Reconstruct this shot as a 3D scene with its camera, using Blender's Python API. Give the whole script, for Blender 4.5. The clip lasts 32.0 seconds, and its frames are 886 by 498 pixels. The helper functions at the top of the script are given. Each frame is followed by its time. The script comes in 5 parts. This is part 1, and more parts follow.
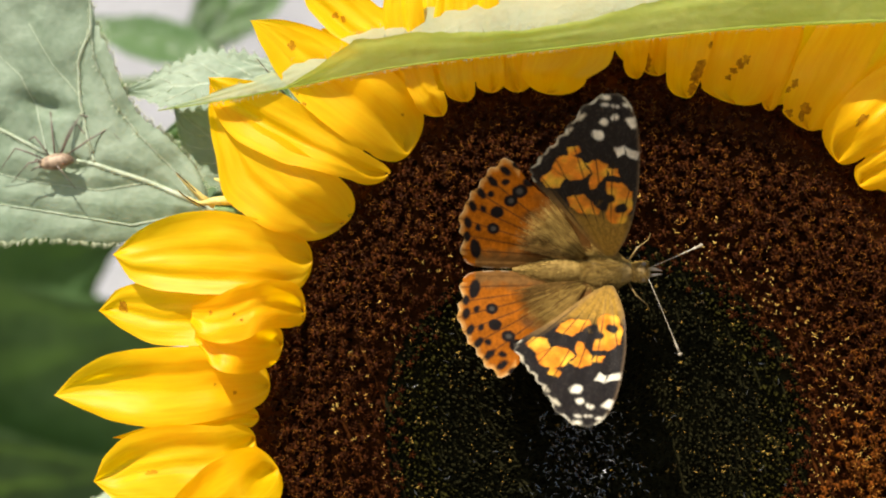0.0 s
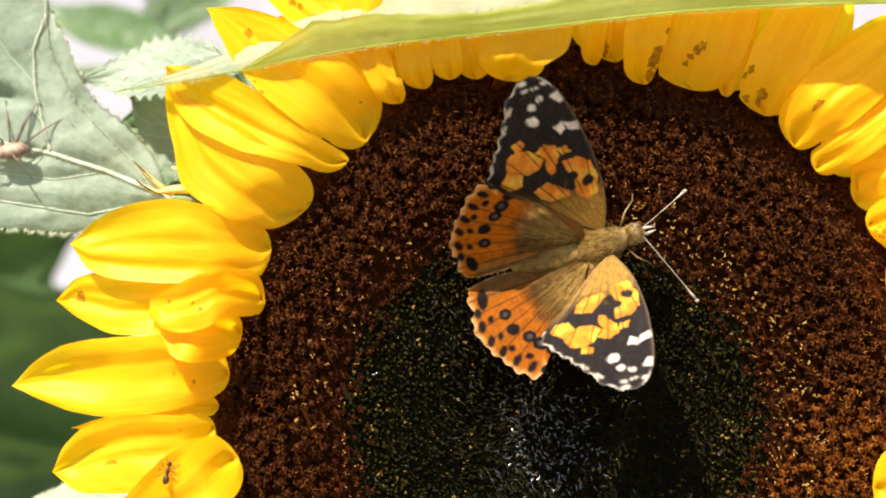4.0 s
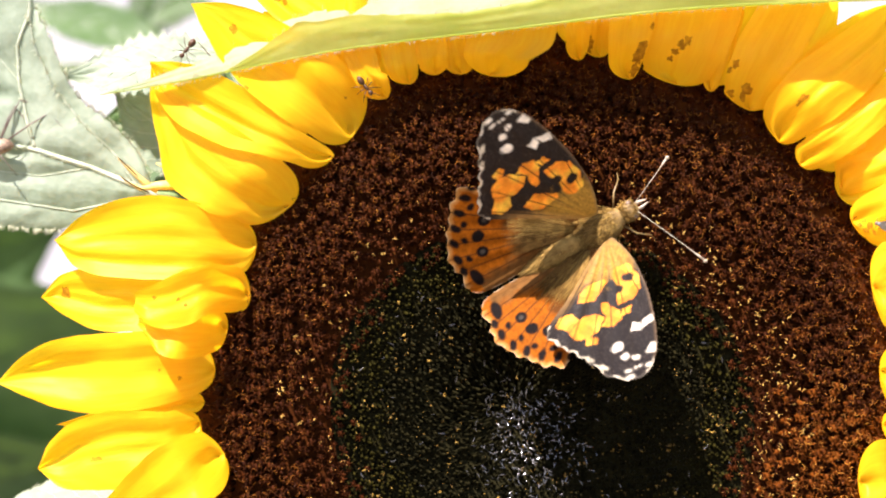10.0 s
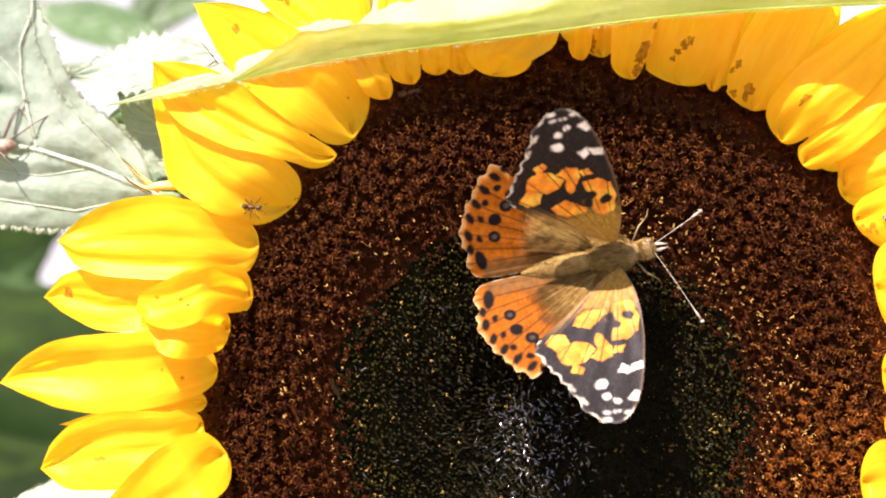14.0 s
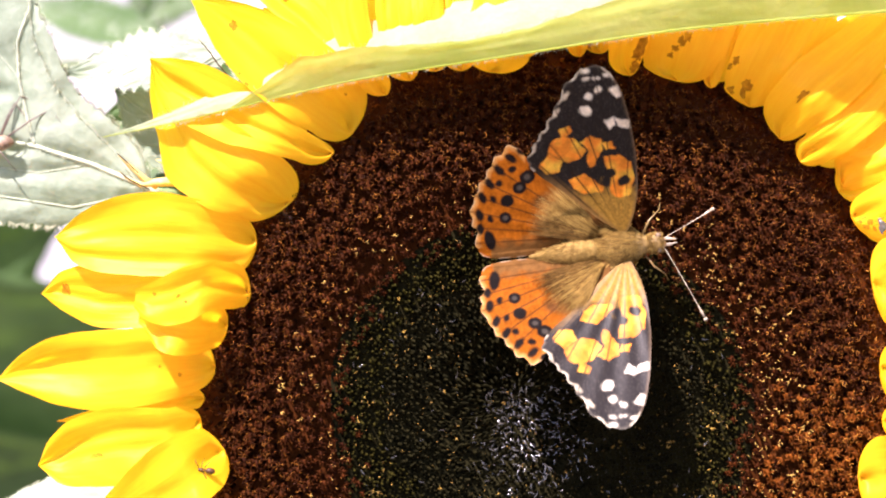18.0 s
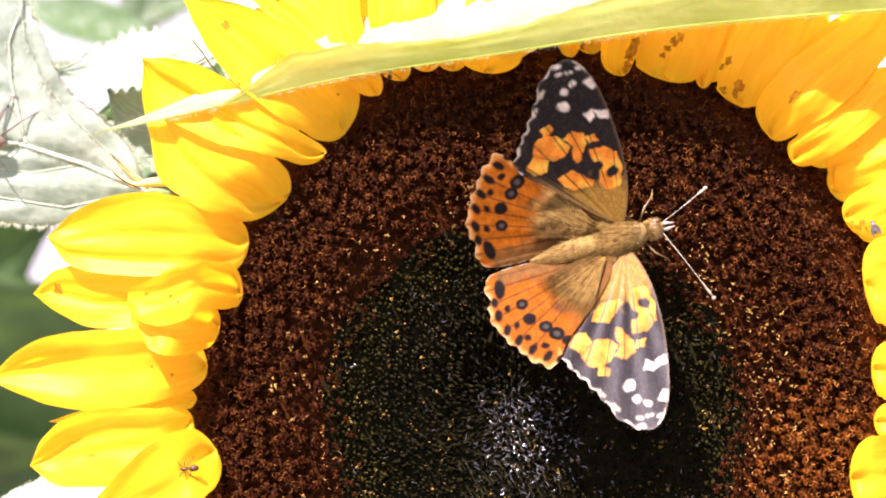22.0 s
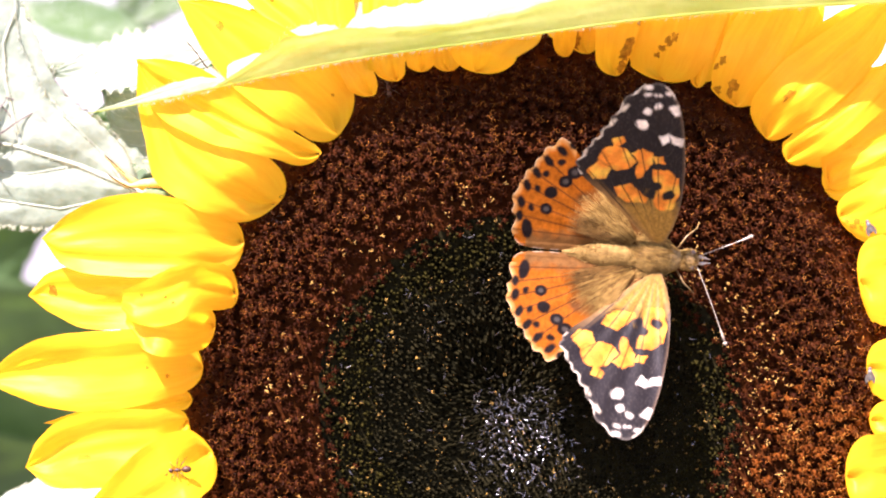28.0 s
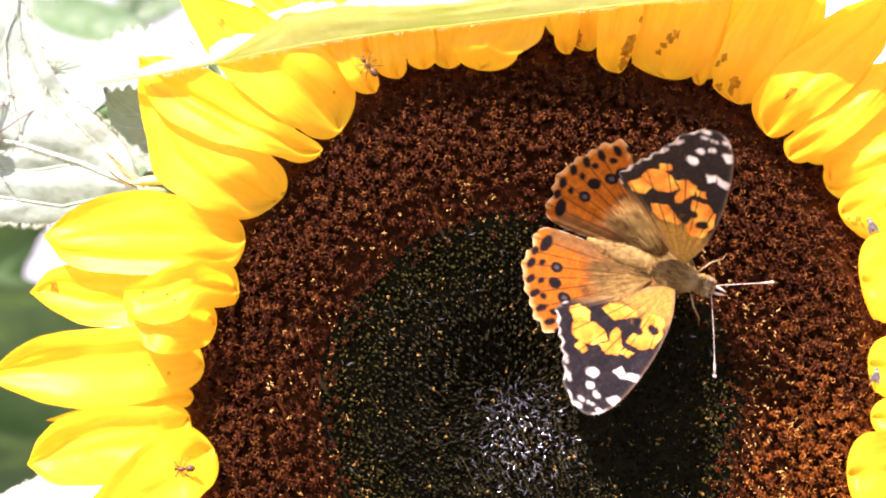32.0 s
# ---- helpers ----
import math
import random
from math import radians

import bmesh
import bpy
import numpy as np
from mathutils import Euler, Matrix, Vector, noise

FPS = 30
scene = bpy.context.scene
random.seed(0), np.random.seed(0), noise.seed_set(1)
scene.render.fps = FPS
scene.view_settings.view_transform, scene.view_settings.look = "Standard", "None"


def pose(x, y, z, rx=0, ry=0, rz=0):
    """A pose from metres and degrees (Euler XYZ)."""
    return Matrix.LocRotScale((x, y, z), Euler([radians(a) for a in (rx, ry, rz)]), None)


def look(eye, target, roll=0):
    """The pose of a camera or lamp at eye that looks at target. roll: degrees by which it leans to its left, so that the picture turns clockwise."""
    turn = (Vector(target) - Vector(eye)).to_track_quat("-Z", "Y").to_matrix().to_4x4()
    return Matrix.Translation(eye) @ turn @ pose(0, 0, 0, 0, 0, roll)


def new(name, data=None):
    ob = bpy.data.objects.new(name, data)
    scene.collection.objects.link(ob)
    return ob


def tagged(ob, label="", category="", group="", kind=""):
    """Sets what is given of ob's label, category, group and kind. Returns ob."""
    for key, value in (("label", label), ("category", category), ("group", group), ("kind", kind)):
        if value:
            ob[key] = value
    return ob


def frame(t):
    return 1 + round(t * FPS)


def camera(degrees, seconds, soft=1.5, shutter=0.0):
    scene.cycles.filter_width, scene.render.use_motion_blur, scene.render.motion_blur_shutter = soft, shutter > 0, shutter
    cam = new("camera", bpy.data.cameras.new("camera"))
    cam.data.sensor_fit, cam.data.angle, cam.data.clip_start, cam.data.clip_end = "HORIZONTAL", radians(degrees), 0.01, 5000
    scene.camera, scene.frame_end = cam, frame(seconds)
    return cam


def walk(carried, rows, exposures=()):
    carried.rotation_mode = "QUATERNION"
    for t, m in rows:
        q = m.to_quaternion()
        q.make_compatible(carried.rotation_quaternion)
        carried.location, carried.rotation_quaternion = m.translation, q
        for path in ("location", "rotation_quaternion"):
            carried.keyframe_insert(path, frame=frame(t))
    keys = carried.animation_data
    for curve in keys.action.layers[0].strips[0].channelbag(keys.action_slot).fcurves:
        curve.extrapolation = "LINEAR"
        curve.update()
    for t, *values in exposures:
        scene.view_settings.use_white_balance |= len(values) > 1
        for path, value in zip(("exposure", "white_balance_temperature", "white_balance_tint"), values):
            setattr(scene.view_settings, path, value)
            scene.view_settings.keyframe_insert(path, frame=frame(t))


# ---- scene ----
cam = camera(30, 32.0, soft=2.0)
cam.data.dof.use_dof = True
cam.data.dof.focus_distance = 0.258
cam.data.dof.aperture_fstop = 17.0
PATH = [
    (0, pose(0, -0.26, 1.5, 90.592, -0.543, 1.834)), (0.5, pose(0, -0.26, 1.5, 90.664, -0.514, 1.778)), (1, pose(0, -0.26, 1.5, 90.602, -0.435, 1.501)),
    (1.5, pose(0, -0.26, 1.5, 90.502, -0.294, 1.112)), (2, pose(0, -0.26, 1.5, 90.385, -0.227, 0.777)), (2.5, pose(0, -0.26, 1.5, 90.267, -0.168, 0.595)),
    (3, pose(0, -0.26, 1.5, 90.198, -0.133, 0.405)), (3.5, pose(0, -0.26, 1.5, 90.168, -0.154, 0.422)), (5.5, pose(0, -0.26, 1.5, 90.104, -0.058, 0.120)),
    (6, pose(0, -0.26, 1.5, 90.056, -0.009, -0.059)), (6.5, pose(0, -0.26, 1.5, 90.039, -0.027, 0.026)), (7, pose(0, -0.26, 1.5, 90.032, 0.029, -0.119)),
    (7.5, pose(0, -0.26, 1.5, 90.025, -0.002, -0.021)), (8, pose(0, -0.26, 1.5, 90.026, 0.009, -0.012)), (8.5, pose(0, -0.26, 1.5, 90.013, 0.045, -0.030)),
    (9, pose(0, -0.26, 1.5, 90.000, 0.000, 0.000)), (9.5, pose(0, -0.26, 1.5, 89.999, 0.024, -0.105)), (10, pose(0, -0.26, 1.5, 89.999, 0.002, -0.087)),
    (10.5, pose(0, -0.26, 1.5, 90.026, 0.011, -0.087)), (11, pose(0, -0.26, 1.5, 90.029, 0.016, -0.079)), (11.5, pose(0, -0.26, 1.5, 90.007, 0.041, -0.043)),
    (12, pose(0, -0.26, 1.5, 90.029, 0.007, -0.090)), (12.5, pose(0, -0.26, 1.5, 90.017, 0.026, -0.072)), (13, pose(0, -0.26, 1.5, 90.029, -0.000, -0.087)),
    (13.5, pose(0, -0.26, 1.5, 90.002, 0.026, -0.055)), (14, pose(0, -0.26, 1.5, 90.000, 0.000, 0.000)), (14.5, pose(0, -0.26, 1.5, 89.969, 0.002, -0.146)),
    (16.5, pose(0, -0.26, 1.5, 89.969, 0.008, -0.120)), (17, pose(0, -0.26, 1.5, 89.970, -0.002, -0.000)), (17.5, pose(0, -0.26, 1.5, 89.868, -0.025, 0.137)),
    (18, pose(0, -0.26, 1.5, 89.879, 0.012, -0.083)), (18.5, pose(0, -0.26, 1.5, 89.874, -0.046, -0.011)), (19, pose(0, -0.26, 1.5, 89.876, -0.062, 0.024)),
    (19.5, pose(0, -0.26, 1.5, 89.940, -0.003, -0.199)), (20, pose(0, -0.26, 1.5, 89.848, 0.025, 0.066)), (20.5, pose(0, -0.26, 1.5, 89.885, 0.059, -0.123)),
    (21, pose(0, -0.26, 1.5, 89.817, -0.012, 0.005)), (21.5, pose(0, -0.26, 1.5, 89.880, 0.000, -0.010)), (22, pose(0, -0.26, 1.5, 89.883, 0.000, -0.345)),
    (22.5, pose(0, -0.26, 1.5, 89.840, -0.043, 0.088)), (23, pose(0, -0.26, 1.5, 89.964, 0.113, -0.256)), (23.5, pose(0, -0.26, 1.5, 89.815, 0.016, -0.032)),
    (24, pose(0, -0.26, 1.5, 89.848, 0.019, -0.210)), (24.5, pose(0, -0.26, 1.5, 89.858, 0.066, -0.273)), (25, pose(0, -0.26, 1.5, 89.851, -0.007, -0.063)),
    (25.5, pose(0, -0.26, 1.5, 89.860, 0.058, -0.128)), (27.5, pose(0, -0.26, 1.5, 89.899, 0.055, -0.259)), (28, pose(0, -0.26, 1.5, 89.892, 0.164, -0.514)),
    (28.5, pose(0, -0.26, 1.5, 89.846, 0.138, -0.373)), (29, pose(0, -0.26, 1.5, 89.830, 0.182, -0.597)), (29.5, pose(0, -0.26, 1.5, 89.874, 0.107, -0.320)),
    (30, pose(0, -0.26, 1.5, 89.888, 0.149, -0.587)), (30.5, pose(0, -0.26, 1.5, 89.841, 0.120, -0.502)), (31, pose(0, -0.26, 1.5, 89.879, 0.144, -0.482)),
    (31.5, pose(0, -0.26, 1.5, 89.806, 0.167, -0.573)), (32, pose(0, -0.26, 1.5, 89.798, 0.166, -0.467)),
]

EXPOSURE = [(t, e + 0.58, w, n) for t, e, w, n in ((0, 0.36, 6700, 8), (1, 0.44, 6700, 9), (3, 0.70, 6650, 13), (6, 1.02, 6500, 20), (9, 1.12, 6450, 24), (14, 1.20, 6350, 30), (20, 1.33, 6250, 38), (25, 1.48, 6150, 42), (32, 1.64, 6100, 44))]
walk(cam, PATH, EXPOSURE)

# ---- light ----
SUN_WAY = Vector((-0.33, -0.52, 0.79)).normalized()
world = bpy.data.worlds.new("world")
scene.world = world
world.use_nodes = True
sky = world.node_tree.nodes.new("ShaderNodeTexSky")
sky.sky_type = "NISHITA"
sky.sun_disc = False
sky.sun_elevation = math.asin(SUN_WAY.z)
sky.sun_rotation = math.atan2(SUN_WAY.x, SUN_WAY.y)
world.node_tree.links.new(sky.outputs[0], world.node_tree.nodes["Background"].inputs[0])
world.node_tree.nodes["Background"].inputs[1].default_value = 0.09
sun = new("sun", bpy.data.lights.new("sun", "SUN"))
sun.data.energy, sun.data.angle, sun.data.color = 5.0, radians(0.53), (1.0, 0.94, 0.84)
sun.matrix_world = look(SUN_WAY * 5 + Vector((0, 0, 1.5)), (0, 0, 1.5))

# ---- materials ----
def material(name, low, high, scale=400.0, rough=0.5, bump=0.0, through_light=0.0, glow=None, gloss=0.5, island=0.0, fine=6.0, second=None, along=None):
    """Two-scale procedural colour between low and high, with relief and light passing through thin sheets."""
    m = bpy.data.materials.new(name)
    m.use_nodes = True
    n, l = m.node_tree.nodes, m.node_tree.links
    b = n["Principled BSDF"]
    coord = n.new("ShaderNodeTexCoord")
    big, small = n.new("ShaderNodeTexNoise"), n.new("ShaderNodeTexNoise")
    big.inputs["Scale"].default_value, small.inputs["Scale"].default_value = scale, scale * fine
    big.inputs["Detail"].default_value = small.inputs["Detail"].default_value = 4
    place = coord.outputs["Object"]
    if along:  # streaks that follow a petal or a blade
        stretch = n.new("ShaderNodeVectorMath")
        stretch.operation = "MULTIPLY"
        stretch.inputs[1].default_value = (*along, 1)
        l.new(coord.outputs["UV"], stretch.inputs[0])
        place = stretch.outputs[0]
    for t in (big, small):
        l.new(place, t.inputs["Vector"])
    mix = n.new("ShaderNodeMath")
    mix.operation = "MULTIPLY_ADD"
    l.new(small.outputs[0], mix.inputs[0])
    mix.inputs[1].default_value = 0.5
    l.new(big.outputs[0], mix.inputs[2])
    value = mix.outputs[0]
    if island:
        geo = n.new("ShaderNodeNewGeometry")
        info = n.new("ShaderNodeObjectInfo")
        both = n.new("ShaderNodeMath")
        both.operation = "ADD"
        l.new(geo.outputs["Random Per Island"], both.inputs[0])
        l.new(info.outputs["Random"], both.inputs[1])
        wrap = n.new("ShaderNodeMath")
        wrap.operation = "FRACT"
        l.new(both.outputs[0], wrap.inputs[0])
        add = n.new("ShaderNodeMath")
        add.operation = "MULTIPLY_ADD"
        l.new(wrap.outputs[0], add.inputs[0])
        add.inputs[1].default_value = island
        l.new(value, add.inputs[2])
        off = n.new("ShaderNodeMath")
        off.operation = "SUBTRACT"
        l.new(add.outputs[0], off.inputs[0])
        off.inputs[1].default_value = island / 2
        value = off.outputs[0]
    ramp = n.new("ShaderNodeValToRGB")
    ramp.color_ramp.elements[0].position, ramp.color_ramp.elements[1].position = 0.5, 1.0
    ramp.color_ramp.elements[0].color, ramp.color_ramp.elements[1].color = (*low, 1), (*high, 1)
    if second:
        e = ramp.color_ramp.elements.new(second[0])
        e.color = (*second[1], 1)
    l.new(value, ramp.inputs[0])
    l.new(ramp.outputs[0], b.inputs["Base Color"])
    b.inputs["Roughness"].default_value = rough
    b.inputs["Specular IOR Level"].default_value = gloss
    if bump:
        r = n.new("ShaderNodeBump")
        r.inputs["Strength"].default_value, r.inputs["Distance"].default_value = bump, 0.0003 if along else 0.2 / scale
        l.new(mix.outputs[0], r.inputs["Height"])
        l.new(r.outputs[0], b.inputs["Normal"])
    if through_light:
        tr = n.new("ShaderNodeBsdfTranslucent")
        if glow:
            tr.inputs[0].default_value = (*glow, 1)
        else:
            l.new(ramp.outputs[0], tr.inputs[0])
        sh = n.new("ShaderNodeMixShader")
        sh.inputs[0].default_value = through_light
        l.new(b.outputs[0], sh.inputs[1])
        l.new(tr.outputs[0], sh.inputs[2])
        l.new(sh.outputs[0], n["Material Output"].inputs[0])
    return m


def painted(name, rough=0.6, through_light=0.25, gloss=0.1):
    """Reads the pigment laid on the scales of a wing."""
    m = material(name, (0.5, 0.5, 0.5), (1, 1, 1), 900, rough, 0.2, through_light, gloss=gloss)
    n, l = m.node_tree.nodes, m.node_tree.links
    a = n.new("ShaderNodeVertexColor")
    a.layer_name = "pigment"
    ramp = [x for x in n if x.bl_idname == "ShaderNodeValToRGB"][0]
    ramp.color_ramp.elements[0].color, ramp.color_ramp.elements[1].color = (0.66, 0.66, 0.66, 1), (1.15, 1.15, 1.15, 1)
    mul = n.new("ShaderNodeMix")
    mul.data_type, mul.blend_type = "RGBA", "MULTIPLY"
    mul.inputs[0].default_value = 1
    l.new(a.outputs[0], mul.inputs[6])
    l.new(ramp.outputs[0], mul.inputs[7])
    l.new(mul.outputs[2], n["Principled BSDF"].inputs["Base Color"])
    t = [x for x in n if x.bl_idname == "ShaderNodeBsdfTranslucent"][0]
    l.new(mul.outputs[2], t.inputs[0])
    return m


PETAL = material("petal", (0.88, 0.42, 0.003), (0.98, 0.63, 0.012), 1.2, 0.42, 0.18, 0.60, (1.0, 0.66, 0.002), 0.22, fine=4, along=(2.0, 14.0))
SPOT = material("petal_blemish", (0.30, 0.14, 0.006), (0.72, 0.38, 0.010), 1400, 0.8, 0.0, 0.45, second=(0.72, (0.46, 0.22, 0.006)), gloss=0.1)
STIGMA = material("stigma", (0.0416, 0.0104, 0.00096), (0.208, 0.072, 0.006), 500, 0.55, 0.2, 0.2, island=0.9, gloss=0.14)
TUBE = material("floret_tube", (0.0184, 0.00424, 0.00064), (0.048, 0.0116, 0.0012), 600, 0.7, 0.2, island=0.4, gloss=0.05)
# brighter, redder tube: warm light through the petals is put into this colour
TUBE_WARM = material("floret_tube_warm", (0.0528, 0.0132, 0.001056), (0.1408, 0.03696, 0.00264), 600, 0.7, 0.2, island=0.4, gloss=0.06)
AMBER = material("stigma_amber", (0.1672, 0.0484, 0.0044), (0.528, 0.2288, 0.02816), 500, 0.50, 0.2, 0.25, island=0.7, gloss=0.2)
POLLEN = material("pollen", (0.2992, 0.1496, 0.0264), (0.5632, 0.352, 0.088), 900, 0.85, 0.3, island=0.5, gloss=0.1)
BUD = material("floret_bud", (0.0050, 0.0048, 0.0018), (0.013, 0.0115, 0.0040), 600, 0.8, 0.2, island=0.5, gloss=0.02)
SHEEN = material("glossy_scale", (0.010, 0.010, 0.009), (0.04, 0.037, 0.032), 600, 0.20, 0.0, island=0.5, gloss=1.0)
BUD_GREEN = material("floret_bud_green", (0.008, 0.0072, 0.0015), (0.022, 0.019, 0.0035), 600, 0.8, 0.2, island=0.6, gloss=0.02)
CHAFF = material("chaff", (0.0264, 0.01584, 0.00264), (0.2992, 0.176, 0.0264), 700, 0.55, island=1.0, gloss=0.25)
RECEPTACLE = material("receptacle", (0.024, 0.0072, 0.0018), (0.06, 0.018, 0.0040), 500, 1.0, 0.3, gloss=0.02)
YOUNG = material("young_floor", (0.008, 0.0075, 0.0026), (0.018, 0.0155, 0.0050), 700, 0.9, 0.5, gloss=0.05)
LEAF = material("leaf", (0.1163, 0.1674, 0.107), (0.2697, 0.3208, 0.2372), 60, 0.6, 0.15, 0.28, (0.38, 0.46, 0.22), 0.35, fine=14)
LEAF_UNDER = material("leaf_near", (0.16, 0.215, 0.04), (0.34, 0.37, 0.11), 110, 0.6, 0.35, 0.62, (0.74, 0.78, 0.17), 0.25, fine=7)
LEAF_FOLD = material("leaf_fold", (0.17, 0.235, 0.15), (0.33, 0.40, 0.29), 60, 0.6, 0.4, 0.5, (0.80, 0.86, 0.45), 0.4, fine=14)
LEAF_FAR = material("leaf_far", (0.03, 0.07, 0.018), (0.09, 0.16, 0.05), 25, 0.55, 0.1, 0.25, (0.12, 0.22, 0.03), 0.4)
VEIN = material("leaf_vein", (0.32, 0.38, 0.25), (0.46, 0.51, 0.38), 200, 0.5, 0.2, 0.2)
HAIR = material("plant_hair", (0.46, 0.50, 0.33), (0.66, 0.68, 0.48), 900, 0.4, 0, 0.4)
STEM = material("stem", (0.10, 0.17, 0.05), (0.20, 0.28, 0.10), 80, 0.6, 0.4)
PLASTER = material("whitewash", (0.27, 0.265, 0.28), (0.38, 0.375, 0.39), 3, 0.9, 0.3, fine=20)
SOIL = material("soil", (0.10, 0.085, 0.06), (0.24, 0.21, 0.17), 6, 0.95, 0.6, fine=20)
FUR = material("golden_fur", (0.14, 0.072, 0.012), (0.47, 0.30, 0.078), 900, 0.6, 0.4, 0.15, island=0.9, gloss=0.15)
ABDOMEN = material("abdomen_fur", (0.115, 0.068, 0.016), (0.27, 0.17, 0.046), 800, 0.7, 0.9, gloss=0.1)
FUR_DARK = material("brown_fur", (0.065, 0.031, 0.007), (0.24, 0.132, 0.030), 900, 0.6, 0.4, 0.15, island=0.6, gloss=0.1)
BODY = material("insect_body", (0.12, 0.070, 0.017), (0.30, 0.195, 0.058), 700, 0.55, 0.6)
PALE = material("antenna_pale", (0.22, 0.17, 0.11), (0.46, 0.39, 0.29), 900, 0.35, 0, 0)
EYE = material("eye", (0.10, 0.07, 0.05), (0.20, 0.14, 0.09), 900, 0.2)
LEG = material("insect_leg", (0.14, 0.085, 0.028), (0.28, 0.185, 0.065), 900, 0.4)
ANT = material("ant_shell", (0.030, 0.013, 0.005), (0.09, 0.038, 0.012), 900, 0.45, gloss=0.3)
SPIDER = material("harvestman_body", (0.07, 0.04, 0.02), (0.42, 0.30, 0.20), 700, 0.6, 0.3, fine=3)
SPIDER_LEG = material("harvestman_leg", (0.06, 0.045, 0.035), (0.16, 0.11, 0.08), 900, 0.5)
FLY = material("fly_body", (0.04, 0.04, 0.035), (0.2, 0.2, 0.18), 900, 0.3)
FLY_WING = material("fly_wing", (0.10, 0.09, 0.07), (0.22, 0.20, 0.16), 900, 0.25, 0, 0.5)
BRACT = material("bract", (0.62, 0.45, 0.08), (0.85, 0.70, 0.28), 300, 0.6, 0.1, 0.3)
WING = painted("forewing_scales", 0.44, 0.38, 0.24)
HIND_WING = painted("hindwing_scales", 0.6, 0.35, 0.03)

MM = 0.001


# ---- mesh helpers ----
def mesh_of(name, verts, faces, mat, smooth=True):
    me = bpy.data.meshes.new(name)
    me.from_pydata([tuple(v) for v in verts], [], faces)
    me.materials.append(mat)
    if smooth:
        me.polygons.foreach_set("use_smooth", [True] * len(me.polygons))
    me.update()
    return me


def part(name, data, parent, label="", m=None, kind=""):
    ob = new(name, data)
    ob.parent = parent
    if m is not None:
        ob.matrix_basis = m
    if label or kind:
        tagged(ob, label, kind=kind)
    return ob


def thing(name, m, label, category, group=""):
    ob = new(name)
    ob.empty_display_size = 0.01
    ob.matrix_basis = m
    return tagged(ob, label, category, group)


def sheet(nu, nv, f):
    """A grid of f(u, v), u and v from 0 to 1."""
    verts = [f(i / (nu - 1), j / (nv - 1)) for i in range(nu) for j in range(nv)]
    faces = [(i * nv + j, (i + 1) * nv + j, (i + 1) * nv + j + 1, i * nv + j + 1) for i in range(nu - 1) for j in range(nv - 1)]
    return verts, faces


def tube(points, radii, sides=5):
    """A tapered tube along points."""
    pts = [Vector(p) for p in points]
    verts, faces = [], []
    side = None
    for i, p in enumerate(pts):
        d = (pts[min(i + 1, len(pts) - 1)] - pts[max(i - 1, 0)]).normalized()
        if side is None:
            side = d.orthogonal().normalized()
        side = (side - d * side.dot(d)).normalized()
        up = d.cross(side)
        for k in range(sides):
            a = 2 * math.pi * k / sides
            verts.append(p + (side * math.cos(a) + up * math.sin(a)) * radii[i])
    for i in range(len(pts) - 1):
        for k in range(sides):
            a, b = i * sides + k, i * sides + (k + 1) % sides
            faces.append((a, b, b + sides, a + sides))
    faces.append(tuple(range(sides))[::-1])
    faces.append(tuple(range(len(verts) - sides, len(verts))))
    return verts, faces


def blob(c, r, nu=8, nv=10, wob=0.0, seed=0):
    """An uneven ellipsoid."""
    verts, faces = [], []
    for i in range(nu + 1):
        a = math.pi * i / nu
        for j in range(nv):
            b = 2 * math.pi * j / nv
            d = Vector((math.cos(a), math.sin(a) * math.cos(b), math.sin(a) * math.sin(b)))
            k = 1 + wob * noise.noise(d * 2.3 + Vector((seed, 0, 0)))
            verts.append(Vector(c) + Vector((d.x * r[0], d.y * r[1], d.z * r[2])) * k)
    for i in range(nu):
        for j in range(nv):
            faces.append((i * nv + j, i * nv + (j + 1) % nv, (i + 1) * nv + (j + 1) % nv, (i + 1) * nv + j))
    return verts, faces


def joined(*pieces):
    verts, faces = [], []
    for v, f in pieces:
        o = len(verts)
        verts += list(v)
        faces += [tuple(i + o for i in q) for q in f]
    return verts, faces


def scattered(template, places):
    """Copies of a template's vertices and faces at many matrices, as one mesh's data."""
    tv = np.array([tuple(v) for v in template[0]])
    verts, faces = [], []
    for m in places:
        a = np.array(m)
        o = len(verts)
        verts += (tv @ a[:3, :3].T + a[:3, 3]).tolist()
        faces += [tuple(i + o for i in q) for q in template[1]]
    return verts, faces


def smooth_step(a, b, x):
    t = min(1.0, max(0.0, (x - a) / (b - a)))
    return t * t * (3 - 2 * t)


# ---- ground and distance ----
def ground_height(x, y):
    return 0.03 * noise.noise(Vector((x * 0.8, y * 0.8, 0)))


gv, gf = [], []
rings = [0, 0.6, 1.2, 2, 3, 5, 9, 20, 60, 200, 900, 3000]
for r in rings:
    for k in range(48):
        a = 2 * math.pi * k / 48
        x, y = r * math.cos(a), r * math.sin(a)
        gv.append((x, y, ground_height(x, y) if r < 30 else 0))
for i in range(len(rings) - 1):
    for k in range(48):
        gf.append((i * 48 + k, i * 48 + (k + 1) % 48, (i + 1) * 48 + (k + 1) % 48, (i + 1) * 48 + k))
ground = tagged(new("ground", mesh_of("ground", gv, gf, SOIL)), "dry brown garden soil under the sunflowers", "ground", kind="structure")

# ---- the sunflower ----
HEAD = Vector((0.0165, 0, 1.4748))
flower = thing("sunflower", pose(*HEAD), "large yellow sunflower with a dark brown disc in full bloom", "flower")


def polar(a, r, y=0.0):
    return Vector((r * math.cos(radians(a)), y, r * math.sin(radians(a))))


DIMPLE = Vector((-0.0045, 0, 0.0010))


